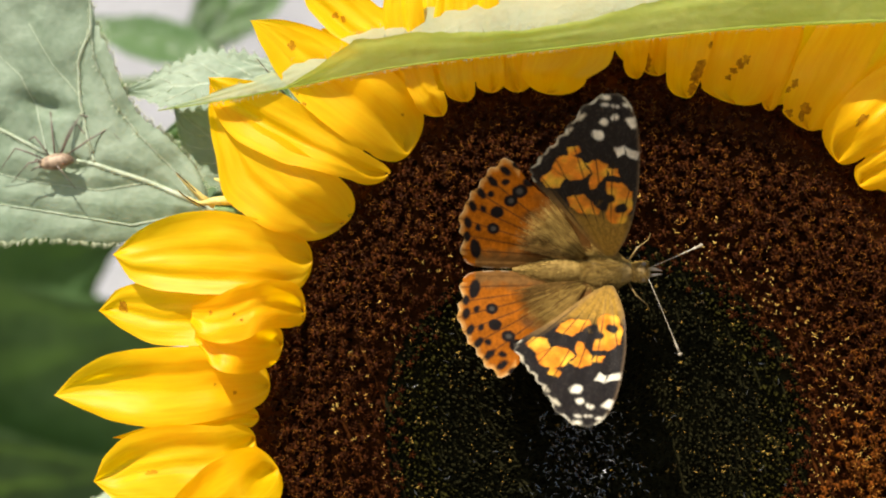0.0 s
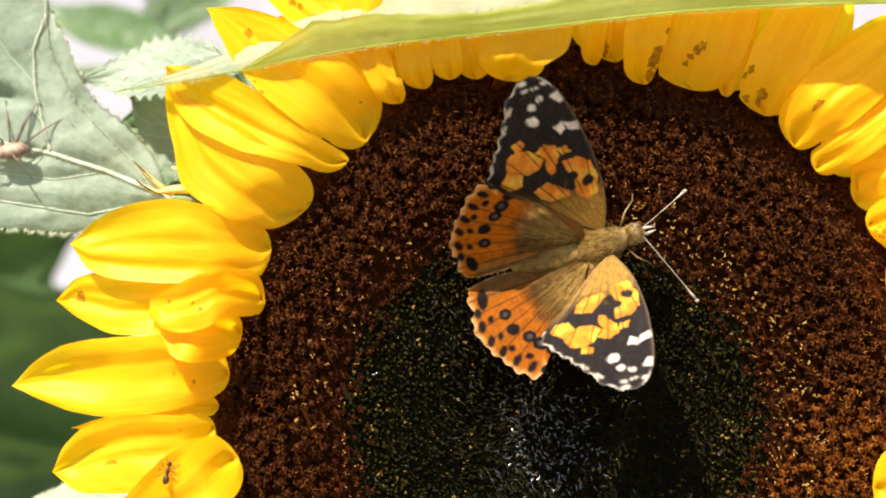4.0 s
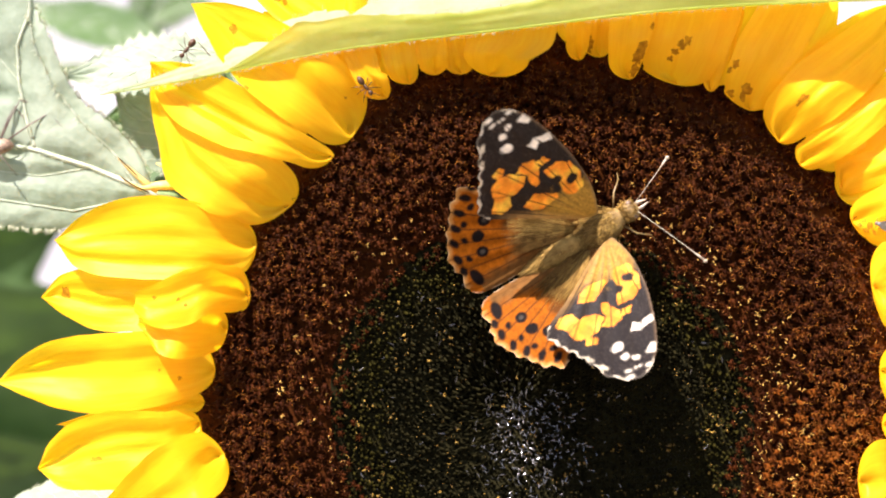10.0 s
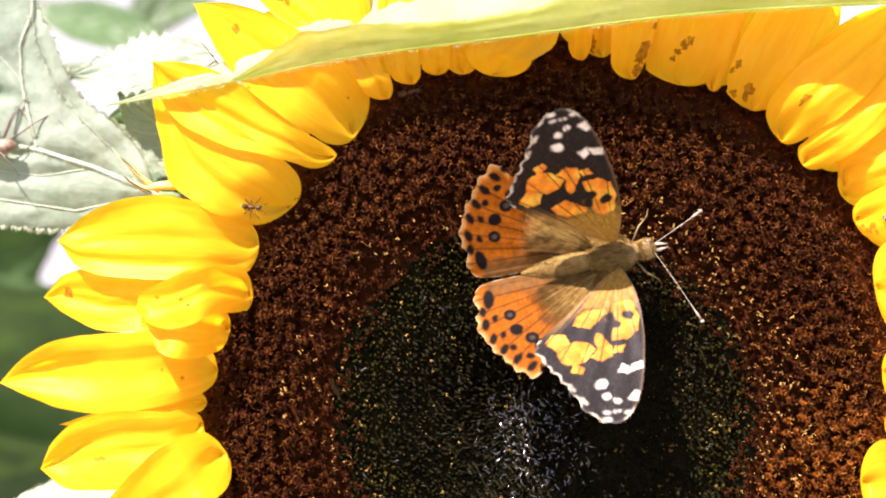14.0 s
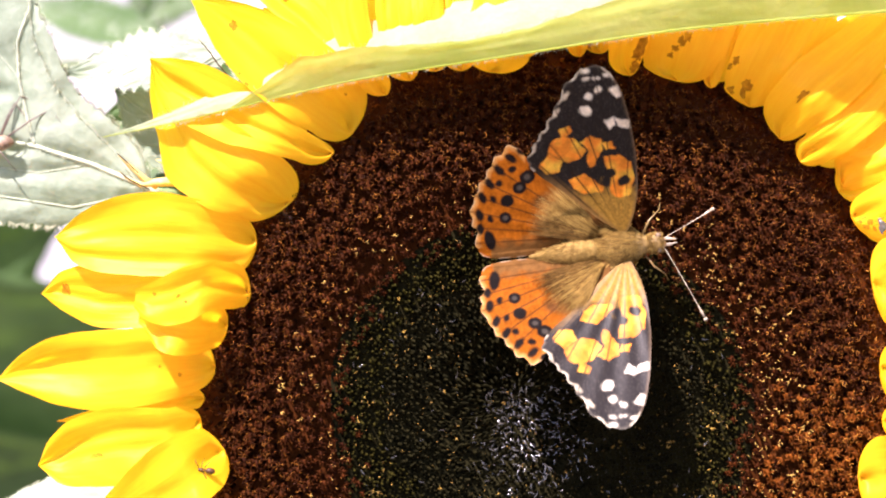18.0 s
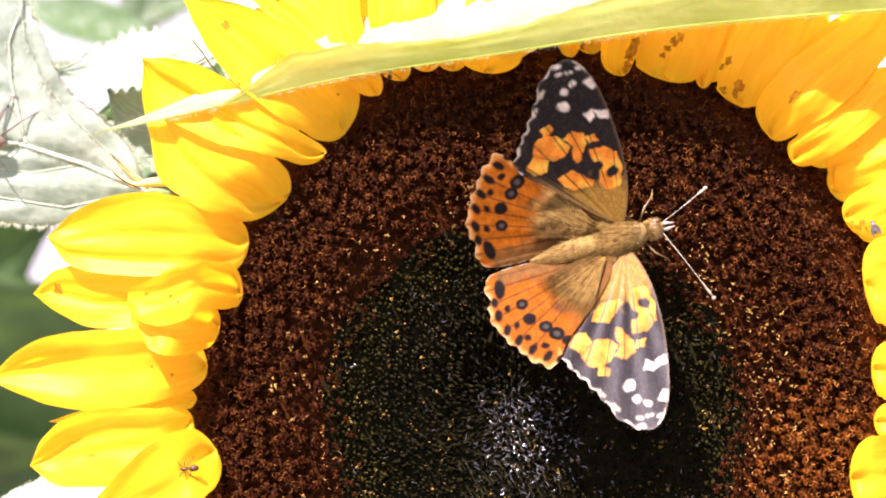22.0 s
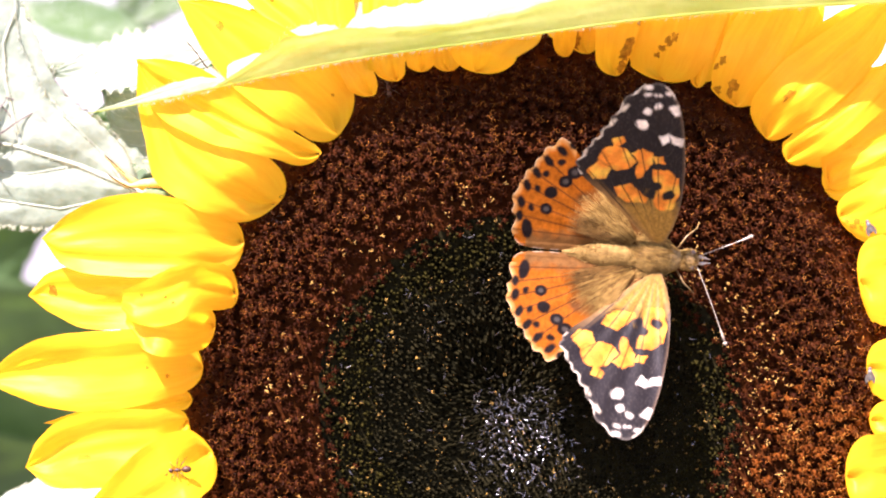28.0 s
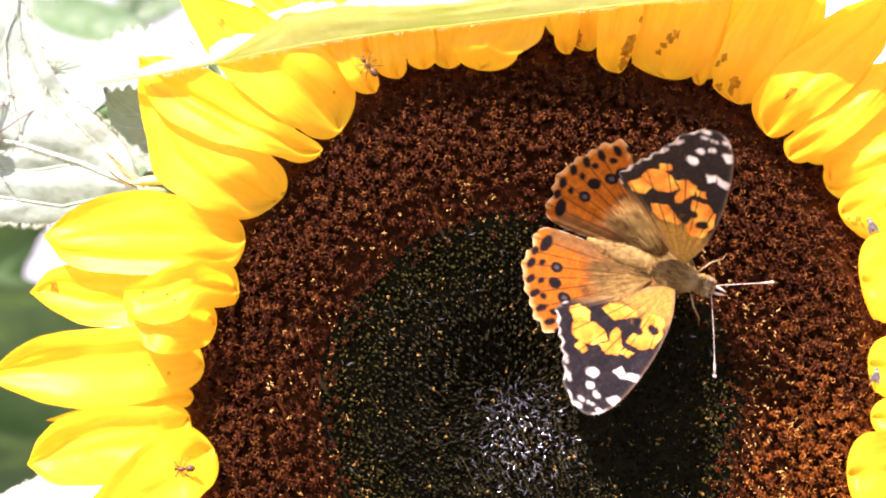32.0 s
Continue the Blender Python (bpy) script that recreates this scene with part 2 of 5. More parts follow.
def dome(p):
    """Depth of the disc's floor at p; it swells towards the viewer near the rim and dips at its young centre."""
    r, c = math.hypot(p.x, p.z), math.hypot(p.x - DIMPLE.x, p.z - DIMPLE.z)
    return 0.0045 - 0.002 * math.exp(-((r - 0.042) / 0.014) ** 2) + 0.006 * smooth_step(0.0525, 0.0620, r) + 0.0070 * math.exp(-(c / 0.0110) ** 2)


dv, df = sheet(60, 97, lambda u, v: polar(360 * v, 0.062 * u, dome(polar(360 * v, 0.062 * u))))
bv, bf = sheet(12, 73, lambda u, v: polar(360 * v, 0.062 * (1 - u), 0.0105 + 0.016 * math.sin(u * math.pi / 2)))
disc = part("disc", mesh_of("disc", dv, df, RECEPTACLE), flower, "dark brown disc packed with small florets")
part("flower_back", mesh_of("flower_back", bv, bf, STEM), flower, "pale green back of the flower head")
sv, sf = tube([(0, 0.022, 0), (0, 0.045, -0.01), (0.0, 0.062, -0.05), (0, 0.066, -0.15), (0.01, 0.07, -0.6), (0.0, 0.07, -1.0), (0, 0.07, -1.50)], [0.012, 0.011, 0.010, 0.010, 0.012, 0.014, 0.017], 12)
part("stem", mesh_of("stem", sv, sf, STEM), flower, "thick hairy green stem")


shapes, petals = [], []
STATIONS = (0.0, 0.04, 0.14, 0.3, 0.5, 0.7, 0.88, 1.0)


def smooth_curve(us, ws, u):
    """A smooth curve through the stations us, ws."""
    i = max(k for k in range(len(us) - 1) if us[k] <= u or k == 0)
    h = us[i + 1] - us[i]
    t = (u - us[i]) / h

    def slope(k):
        if k in (0, len(us) - 1):
            return (ws[1] - ws[0]) / (us[1] - us[0]) if k == 0 else (ws[-1] - ws[-2]) / (us[-1] - us[-2])
        p, q = (ws[k] - ws[k - 1]) / (us[k] - us[k - 1]), (ws[k + 1] - ws[k]) / (us[k + 1] - us[k])
        return 0.0 if p * q <= 0 else 2 * p * q / (p + q)

    return (2 * t ** 3 - 3 * t ** 2 + 1) * ws[i] + (t ** 3 - 2 * t ** 2 + t) * h * slope(i) + (3 * t ** 2 - 2 * t ** 3) * ws[i + 1] + (t ** 3 - t ** 2) * h * slope(i + 1)


def ray(base, tip, upper, lower, heights, notch=0.6, cup=1.2, us=0.26, blunt=0, flat=0):
    """A ray petal from base to tip (mm on the flower's face), with its half widths on both sides at six stations along it.
    heights: how far its base, shoulder and tip stand out to the viewer; the shoulder lies at us. notch: depth of the cleft between the two lobes of its base."""
    k = len(shapes)
    rnd = random.Random(k * 7 + 3)
    p0, p1 = Vector((base[0], 0, base[1])), Vector((tip[0], 0, tip[1]))
    axis = p1 - p0
    ahead = axis.normalized()
    side = Vector((-ahead.z, 0, ahead.x))
    end = 0.5 if blunt else 0.0
    up, low = (0.0, *upper, upper[-1] * end), (0.0, *lower, lower[-1] * end)
    ph, skew, pleat = rnd.uniform(0, 6), rnd.uniform(-0.3, 0.3), rnd.uniform(0.20, 0.36)
    folds = [(rnd.uniform(-0.75, 0.75), rnd.uniform(0.12, 0.26), rnd.uniform(0.15, 0.5)) for _ in range(3)]
    h0, hs, ht = heights

    def plan(u, v):
        s = 2 * v - 1
        e = min(1.0, math.sqrt(u / 0.05)) if u < 0.05 else 1.0
        a, b = smooth_curve(STATIONS, up, u), smooth_curve(STATIONS, low, u)
        if u < 0.14:
            swell = math.sqrt(max(0.0, 1 - (1 - u / 0.14) ** 2))
            a, b = max(up[2] * swell, up[1] * e * 0.97), min(low[2] * swell, low[1] * e * 0.97)
        fray = 0.10 * noise.noise(Vector((u * 14, s * 2, k * 5.1))) * abs(s) ** 6
        q = p0 * MM + axis * (u * MM) + side * (((a + b) / 2 + s * ((a - b) / 2 + fray)) * MM)
        return q + ahead * (notch * MM * math.exp(-((s - skew) / 0.30) ** 2) * (1 - smooth_step(0.0, 0.22, u))), s, a - b

    def f(u, v):
        q, s, w = plan(u, v)
        w = min(1.0, w / 10) ** 1.3
        near = 1 - smooth_step(0.0, us * 1.3, u)
        h = h0 + (hs - h0) * smooth_step(-0.04, us, u) ** 0.8 + (ht - hs) * smooth_step(us, 1.0, u)
        h += cup * ((s - skew * 0.5) ** 2 - 0.3) * (0.35 + 0.65 * u) * w
        h += pleat * math.cos(s * 4.6 + ph) * w * (1 - 0.4 * u) * smooth_step(0.02, 0.2, u)
        for c, wide, deep in folds:
            c2 = c * (1 - 0.35 * u) + 0.12 * math.sin(u * 3 + ph)
            h -= deep * w * math.exp(-((s - c2) / wide) ** 2) * (0.35 + 0.65 * smooth_step(0.0, 0.5, u)) * (1 - 0.4 * smooth_step(0.75, 1, u))
        h -= 0.9 * math.exp(-((s - skew) / 0.28) ** 2) * near
        h += 0.9 * noise.noise(Vector((u * 2.6, s * 1.2, k * 3.7))) * smooth_step(0.1, 0.5, u) + 0.12 * noise.noise(Vector((u * 9, s * 4, k * 1.7)))
        h -= 0.7 * near * abs(s) ** 3
        q.y = -h * MM
        return q

    shapes.append((f, plan))
    rows, cols = 44, 29
    me = mesh_of("petal", *sheet(rows, cols, lambda u, v: f(u ** 1.35, v)), PETAL)
    uv = me.uv_layers.new(name="along")
    at = np.empty(len(me.loops), dtype=np.int32)
    me.loops.foreach_get("vertex_index", at)
    uv.data.foreach_set("uv", np.stack([(at // cols) / (rows - 1) + k * 3.3, (at % cols) / (cols - 1)], 1).ravel().astype(np.float32))
    petals.append(part("petal", me, flower))


# the petals that face the viewer, one after another round the rim
rnd_rim = random.Random(21)
ray((-50.4, -6.8), (-70.8, -18.3), (2.9, 4.9, 5.6, 5.4, 4.4, 2.4), (-5.1, -5.7, -6.0, -5.1, -3.6, -2.0), (0.5, 8.5, 6), notch=1.2, cup=1.6)
ray((-54.2, -1.9), (-79.1, -9.0), (4.4, 5.6, 7.1, 6.6, 5.4, 3.9), (-2.2, -3.1, -4.5, -5.8, -5.6, -3.5), (0, 5.5, 3), cup=1.2, us=0.2)
ray((-51.9, 6.2), (-85.5, 4.4), (2.7, 3.9, 5.0, 5.5, 4.5, 2.1), (-3.6, -5.7, -6.9, -6.9, -6.3, -3.7), (0, 5.5, 2.5), us=0.28)
ray((-53.7, 1.1), (-76.8, -2.4), (1.4, 1.4, 1.6, 1.9, 1.7, 0.8), (-2.1, -2.6, -2.3, -1.8, -1.2, -0.5), (-0.5, 2.5, 0))
ray((-49.9, 12.5), (-62.8, 14.5), (2.7, 3.8, 4.8, 5.0, 4.5, 2.1), (-2.3, -3.2, -3.8, -3.8, -3.3, -1.4), (0.8, 8.2, 6.5), us=0.5, cup=0.6, blunt=1)
ray((-46.3, 17.7), (-63.1, 17.8), (2.2, 2.3, 2.4, 4.1, 4.7, 4.1), (-3.5, -4.8, -5.2, -4.4, -3.0, -1.6), (0.8, 9.5, 8.0), us=0.45, cup=0.8, blunt=1)
ray((-48.8, 19.7), (-78.8, 17.7), (1.7, 3.6, 6.3, 6.3, 5.8, 3.1), (-2.9, -3.4, -4.2, -4.5, -4.3, -3.4), (-0.5, 3.5, 2), us=0.25)
ray((-45.4, 25.8), (-76.3, 26.6), (4.5, 5.2, 5.4, 5.7, 5.5, 4.3), (-3.3, -4.8, -6.5, -7.3, -6.3, -3.6), (0, 6.0, 3.5), us=0.3)
ray((-39.8, 32.1), (-61.5, 53.2), (4.9, 7.5, 9.8, 10.7, 7.3, 3.7), (-3.2, -4.0, -3.4, -2.4, -0.8, 0.4), (0.3, 5.5, 3.6), us=0.3, notch=0.8)
ray((-33.2, 39.8), (-61.5, 54.2), (2.8, 3.9, 5.0, 6.5, 6.7, 4.6), (-0.8, -0.9, -1.7, -2.9, -3.1, -1.8), (0.5, 6.0, 4.2), us=0.3, notch=0.6)
ray((-30.3, 42.8), (-55.0, 63.1), (3.0, 3.9, 4.7, 4.9, 3.9, 1.8), (-5.1, -7.3, -8.0, -7.2, -5.8, -3.3), (0, 5.8, 4.5), us=0.34, notch=1.4)
ray((-28.1, 49.9), (-47.5, 68.9), (0.7, 1.0, 1.0, 1.0, 1.9, 1.7), (-1.9, -3.4, -5.2, -6.5, -6.1, -4.6), (-1, 2.0, 0), us=0.2)
ray((-25.0, 48.6), (-31.3, 72.1), (2.6, 3.8, 4.6, 5.5, 5.2, 3.3), (-1.2, -0.4, -0.3, -0.6, -1.3, -1.5), (2.4, 5.0, 4.2), cup=-1, us=0.13)
ray((-21.2, 50.9), (-23.8, 73.2), (3.1, 3.7, 4.1, 4.1, 3.2, 1.4), (-1.4, -1.6, -1.7, -1.9, -2.0, -1.0), (2.0, 4.3, 3.2), cup=-1, us=0.13)
ray((-17.3, 52.3), (-18.9, 73.1), (2.5, 2.7, 2.9, 3.0, 2.7, 1.3), (-2.1, -2.1, -2.1, -2.0, -1.8, -0.8), (2.2, 4.7, 3.4), cup=-1, us=0.13)
ray((-13.2, 52.5), (-14.5, 73.3), (2.5, 2.7, 2.9, 3.1, 2.1, 0.9), (-2.1, -1.8, -1.4, -1.3, -0.8, -0.4), (1.2, 3.6, 1.5), cup=-1, us=0.15)
ray((-8.7, 52.1), (-5.0, 73.1), (3.9, 4.8, 4.8, 4.6, 4.3, 2.3), (-2.0, -5.4, -8.6, -8.9, -8.1, -5.8), (2.4, 6.3, 4.5), cup=-1.3, us=0.15)
ray((5.4, 54.9), (4.4, 73.6), (1.5, 2.3, 2.9, 3.1, 2.8, 1.2), (-1.1, -1.4, -1.9, -2.2, -2.1, -0.9), (-0.2, 4.5, 2), cup=-1)
ray((8.8, 55.5), (8.5, 74.0), (2.5, 2.5, 2.4, 2.2, 1.5, 0.6), (-1.5, -1.5, -1.7, -1.9, -1.3, -0.6), (-1.2, 1.8, 0), cup=-0.6)
ray((13.1, 51.8), (14.7, 74.2), (2.4, 3.8, 4.2, 3.6, 2.7, 1.2), (-0.9, -1.6, -2.5, -3.1, -3.3, -1.4), (0.4, 6.0, 3.5), cup=-1.5)
ray((20.6, 51.0), (25.7, 74.3), (5.9, 6.5, 6.9, 6.6, 4.9, 2.2), (-3.5, -5.3, -6.5, -7.1, -7.1, -4.0), (0, 4.5, 3), cup=-1.5, flat=1)
ray((26.1, 50.0), (31.7, 72.5), (1.7, 2.1, 1.9, 1.3, 0.9, 0.4), (-1.0, -1.1, -1.6, -1.9, -1.2, -0.5), (-0.4, 2.6, 1), cup=-0.8)
ray((32.1, 47.0), (41.3, 73.1), (5.0, 5.6, 5.9, 4.9, 3.9, 1.8), (-2.3, -2.8, -4.0, -5.0, -5.6, -2.7), (-0.2, 4.2, 3), cup=-1.5)
ray((36.6, 42.0), (55.9, 63.2), (5.1, 6.2, 6.6, 5.5, 4.1, 2.6), (-1.4, -2.4, -3.7, -4.3, -4.2, -2.3), (0.4, 6.2, 5), cup=-1.5)
ray((40.0, 38.4), (59.8, 55.6), (2.8, 2.7, 2.2, 1.7, 1.9, 1.5), (-1.7, -2.7, -3.3, -3.5, -3.1, -1.6), (0.2, 4.8, 3.5), cup=-1.2)
ray((46.8, 34.4), (68.0, 47.4), (4.6, 4.1, 3.0, 2.4, 1.8, 0.8), (-1.0, -1.8, -2.4, -2.3, -2.1, -0.9), (-0.4, 3.0, 1.5), cup=-1)
ray((48.2, 29.5), (71.0, 39.3), (2.2, 3.3, 3.8, 4.2, 4.3, 2.0), (-2.8, -4.7, -5.2, -4.8, -3.3, -1.5), (0, 4.5, 3), cup=-1)
ray((50.7, 19.5), (72.7, 22.7), (5.2, 6.5, 7.0, 7.2, 7.1, 3.6), (-6.9, -7.5, -8.3, -6.5, -4.5, -2.1), (2.6, 3.6, -3), cup=-1, us=0.14)
ray((52.6, 6.2), (73.1, 5.9), (3.5, 4.3, 5.2, 4.8, 4.5, 2.4), (-4.8, -5.5, -5.4, -5.4, -3.8, -1.8), (0, 4, 2), cup=-1)
ray((52.5, -2.1), (72.7, -2.4), (2.6, 3.1, 3.7, 3.2, 2.7, 1.4), (-2.8, -3.3, -4.0, -3.6, -3.2, -1.7), (2.0, 3.4, -3), cup=1, us=0.14)
ray((48.6, -10.9), (72.4, -10.6), (4.2, 6.6, 7.0, 7.1, 5.9, 3.5), (-5.2, -5.9, -6.2, -5.0, -3.5, -1.6), (2.4, 4.2, -3), cup=1, us=0.14)
for a in range(-35, -155, -11):  # the rim's lower part
    e, r = radians(a), rnd_rim.uniform(0.94, 1.05)
    base, tip = Vector((math.cos(e), math.sin(e))) * 52.5, Vector((math.cos(e + 0.06), math.sin(e + 0.06))) * 78 * r
    ray(tuple(base), tuple(tip), (3.4, 5.0, 6.2, 6.4, 5.0, 2.8), (-3.4, -5.0, -6.2, -6.4, -5.0, -2.8), (0, 5.5, 3))
for a in range(176, 4, -7):  # the row behind
    e = radians(a)
    far = 74 if a > 100 else 84
    base, tip = Vector((math.cos(e), math.sin(e))) * 57.5, Vector((math.cos(e - 0.03), math.sin(e - 0.03))) * far * rnd_rim.uniform(0.95, 1.04)
    if 128 < a < 170:
        tip = base + (tip - base) * 0.55
    ray(tuple(base), tuple(tip), (2.6, 4.0, 5.4, 5.8, 4.8, 2.6), (-2.6, -4.0, -5.4, -5.8, -4.8, -2.6), (-1.5, 0.8, -1.0), cup=-0.8)


def blemish(k, x, z, size, stretch=1.0):
    """A small brown stain lying on petal k at (x, z) mm, stretched along the petal."""
    f, plan = shapes[k]
    spot = Vector((x * MM, 0, z * MM))
    _, u, v = min(((plan(i / 80, j / 40)[0] - spot).length, i / 80, j / 40) for i in range(1, 80) for j in range(1, 40))
    q = f(u, v)
    du, dv = (f(min(1, u + 0.02), v) - q).length / 0.02, (f(u, min(1, v + 0.02)) - q).length / 0.02

    def g(a, b):
        c, n = math.cos(b * 6.283), math.sin(b * 6.283)
        r = math.sqrt(a) * size * MM * (1 + 0.9 * noise.noise(Vector((c * 1.7, n * 1.7, k + x))))
        return f(min(1, max(0, u + r * stretch * c / du)), min(1, max(0, v + r * n / dv))) + Vector((0, -0.07 * MM, 0))

    part("stain", mesh_of("stain", *sheet(4, 25, g), SPOT), petals[k], "brown stain")


blemish(10, -48.4, 59.1, 0.75, 1)
blemish(11, -42.1, 64.5, 0.5, 1)
blemish(11, -40.9, 64.0, 0.5, 1)
blemish(19, 14.7, 56.3, 0.8, 1.6)
blemish(19, 14.1, 54.7, 0.9, 1.6)
blemish(19, 13.6, 52.8, 0.9, 1.3)
blemish(19, 16.1, 59.5, 0.4, 1.5)
blemish(20, 21.8, 57.6, 0.65, 1)
blemish(20, 20.9, 56.7, 0.7, 1)
blemish(20, 19.9, 55.7, 0.6, 1)
blemish(20, 19.2, 54.8, 0.5, 1)
blemish(20, 15.0, 58.9, 0.4, 1.5)
blemish(22, 27.3, 53.3, 0.8, 0.8)
blemish(22, 29.4, 53.8, 0.6, 1)
blemish(22, 31.2, 49.9, 0.9, 1.8)
blemish(22, 28.9, 49.6, 0.7, 1)
blemish(18, 6.9, 57.3, 0.7, 2)
blemish(23, 39.0, 48.3, 0.5, 2)
blemish(5, -60.2, 17.7, 0.3, 1)
blemish(5, -56.5, 17.6, 0.25, 1)
blemish(5, -55.1, 16.8, 0.25, 1)
blemish(2, -57.1, 5.1, 0.3, 1)
blemish(2, -59.9, 6.6, 0.25, 1)
blemish(1, -69.9, -7.4, 0.35, 2.5)
blemish(10, -31.2, 48.7, 0.25, 1)
blemish(10, -46.2, 50.0, 0.3, 1.5)
blemish(10, -47.3, 51.4, 0.25, 1)
blemish(6, -75.0, 18.4, 1.0, 0.6)
blemish(8, -55.4, 45.2, 0.25, 2)
blemish(26, 49.1, 29.0, 0.45, 1)
blemish(26, 49.9, 29.7, 0.4, 1)
blemish(26, 50.6, 28.8, 0.5, 1)
blemish(26, 50.0, 28.1, 0.45, 1)
blemish(26, 51.3, 27.9, 0.4, 1)
blemish(26, 48.6, 29.8, 0.3, 1)


def strand(name, points, radii, mat, label):
    part(name, mesh_of(name, *tube([Vector(p) * MM for p in points], [r * MM for r in radii], 5), mat), flower, label)


strand("bract", [(-60.6, -2.6, 34.3), (-62.6, -3.4, 35.6), (-64.8, -4.0, 37.7), (-66.4, -4.2, 39.2)], (0.6, 0.55, 0.35, 0.06), BRACT, "small narrow yellow bract")
strand("bract", [(-57.5, -2.6, 35.2), (-60.5, -3.2, 35.0), (-63.0, -3.6, 34.6), (-65.2, -4.0, 35.7), (-66.2, -4.0, 36.6)], (0.9, 0.7, 0.4, 0.16, 0.05), BRACT, "small narrow yellow bract")
strand("bract", [(-56.5, -2.8, 38.4), (-59.0, -3.4, 38.0), (-60.6, -3.6, 38.5)], (0.8, 0.6, 0.1), BRACT, "short yellow bract")
strand("bract_awn", [(-66.4, -4.4, 39.4), (-65.0, -4.9, 38.2), (-63.2, -4.4, 36.4)], (0.06, 0.11, 0.08), TUBE, "thin dark dry awn and petal-edge shade line")
strand("bract_awn", [(-66.0, -4.2, 36.5), (-64.2, -4.7, 35.2), (-61.6, -4.0, 33.9)], (0.06, 0.12, 0.1), TUBE, "thin dark dry awn and petal-edge shade line")
# this dark strand stands in for the shade along a petal's left edge
strand("bract_awn", [(-54.2, -2.4, 57.4), (-52.4, -3.0, 55.3), (-51.0, -4.2, 53.3), (-48.1, -5.4, 50.1)], (0.05, 0.10, 0.12, 0.08), TUBE, "thin dark dry awn and petal-edge shade line")

# ---- florets of the disc ----
def stigma_shape(seed):
    """The thin curled stigma lobes of an open floret."""
    rnd = random.Random(seed)
    pieces = []
    start = rnd.uniform(0, 6.28)
    for k in range(2):
        way, turn, size = start + 3.0 * k + rnd.uniform(-0.7, 0.7), rnd.uniform(2.0, 5.0) * rnd.choice((-1, 1)), rnd.uniform(0.30, 0.62)
        flat, rise, slant, far = rnd.uniform(0.35, 0.9), rnd.uniform(0.0, 0.7), rnd.uniform(0, 3.14), rnd.uniform(0.35, 0.85)
        pts = []
        for i in range(9):
            a = way + math.pi + turn * i / 8
            r = size * (1 - 0.25 * i / 8)
            u, v = r * math.cos(a), r * math.sin(a) * flat
            pts.append(((far * math.cos(way) + u * math.cos(slant) - v * math.sin(slant)) * MM, (-2.2 - rise * i / 8 - (1 - flat) * 0.5 * math.sin(math.pi * i / 8)) * MM, (far * math.sin(way) + u * math.sin(slant) + v * math.cos(slant)) * MM))
        pieces.append(tube(pts, [r * MM for r in (0.045, 0.06, 0.066, 0.064, 0.060, 0.056, 0.05, 0.04, 0.02)], 3))
    return joined(*pieces)


def frill_shape(seed):
    """A small tuft of bent pollen-dusted tips."""
    rnd = random.Random(seed)
    pieces = []
    for k in range(rnd.randint(2, 4)):
        way, far = rnd.uniform(0, 6.28), rnd.uniform(0.2, 0.5)
        x, z = far * math.cos(way), far * math.sin(way)
        bend = rnd.uniform(-0.22, 0.22)
        pieces.append(tube([(-0.2 * x * MM, 0, -0.2 * z * MM), ((0.5 * x - bend * z) * MM, -0.16 * MM, (0.5 * z + bend * x) * MM), (x * MM, -0.10 * MM, z * MM)], [0.04 * MM, 0.075 * MM, 0.03 * MM], 3))
    return joined(*pieces)


def tube_shape(length, r):
    """An open floret's tube with its five bent-back lobes."""
    pieces = [tube([(0, 0, 0), (0, -length * 0.6, 0), (0, -length * 0.85, 0), (0, -length * 0.88, 0)], [r * 0.7, r * 0.9, r, r * 0.3], 6)]
    for k in range(5):
        x, z = r * math.cos(1.257 * k), r * math.sin(1.257 * k)
        pieces.append(tube([(0.8 * x, -0.75 * length, 0.8 * z), (1.15 * x, -0.98 * length, 1.15 * z), (1.9 * x - 0.3 * z, -length * (0.94 + 0.04 * (k % 2)), 1.9 * z + 0.3 * x)], [0.30 * r, 0.28 * r, 0.05 * r], 3))
    return joined(*pieces)


def bud_shape(h, r):
    """A closed bud, a pointed column."""
    return tube([(0, 0, 0), (0, -h * 0.6, 0), (0, -h * 0.85, 0.1 * r), (0, -h, 0.2 * r)], [r * 0.9, r, r * 0.7, r * 0.15], 6)


SCALE = sheet(5, 4, lambda u, v: Vector(((u - 0.5) * 0.62 + 0.12 * (v - 0.5), -0.03 * math.cos((v - 0.5) * 1.8) - 0.018 * math.sin(u * 3.1), (v - 0.5) * 0.10 * math.sin(math.pi * (0.08 + 0.84 * u)) + 0.10 * math.sin(u * 2.5))) * MM)
STIGMAS = [stigma_shape(s) for s in range(12)]
FRILLS = [frill_shape(40 + k) for k in range(6)]
FLECKS = [frill_shape(50 + k) for k in range(3)]
golden = math.pi * (3 - math.sqrt(5))
rnd = random.Random(5)
outer = {s: [] for s in range(24)}
warm_columns, columns, buds, green_buds, beads, flecks, sheen, single = [], [], [], [], [], ([], [], []), [], []


def facing(p):
    """A turn that stands things square on the disc's floor at p."""
    e = 0.0002
    n = Vector(((dome(p + Vector((e, 0, 0))) - dome(p)) / e, -1, (dome(p + Vector((0, 0, e))) - dome(p)) / e))
    return Vector((0, -1, 0)).rotation_difference(n).to_matrix().to_4x4()


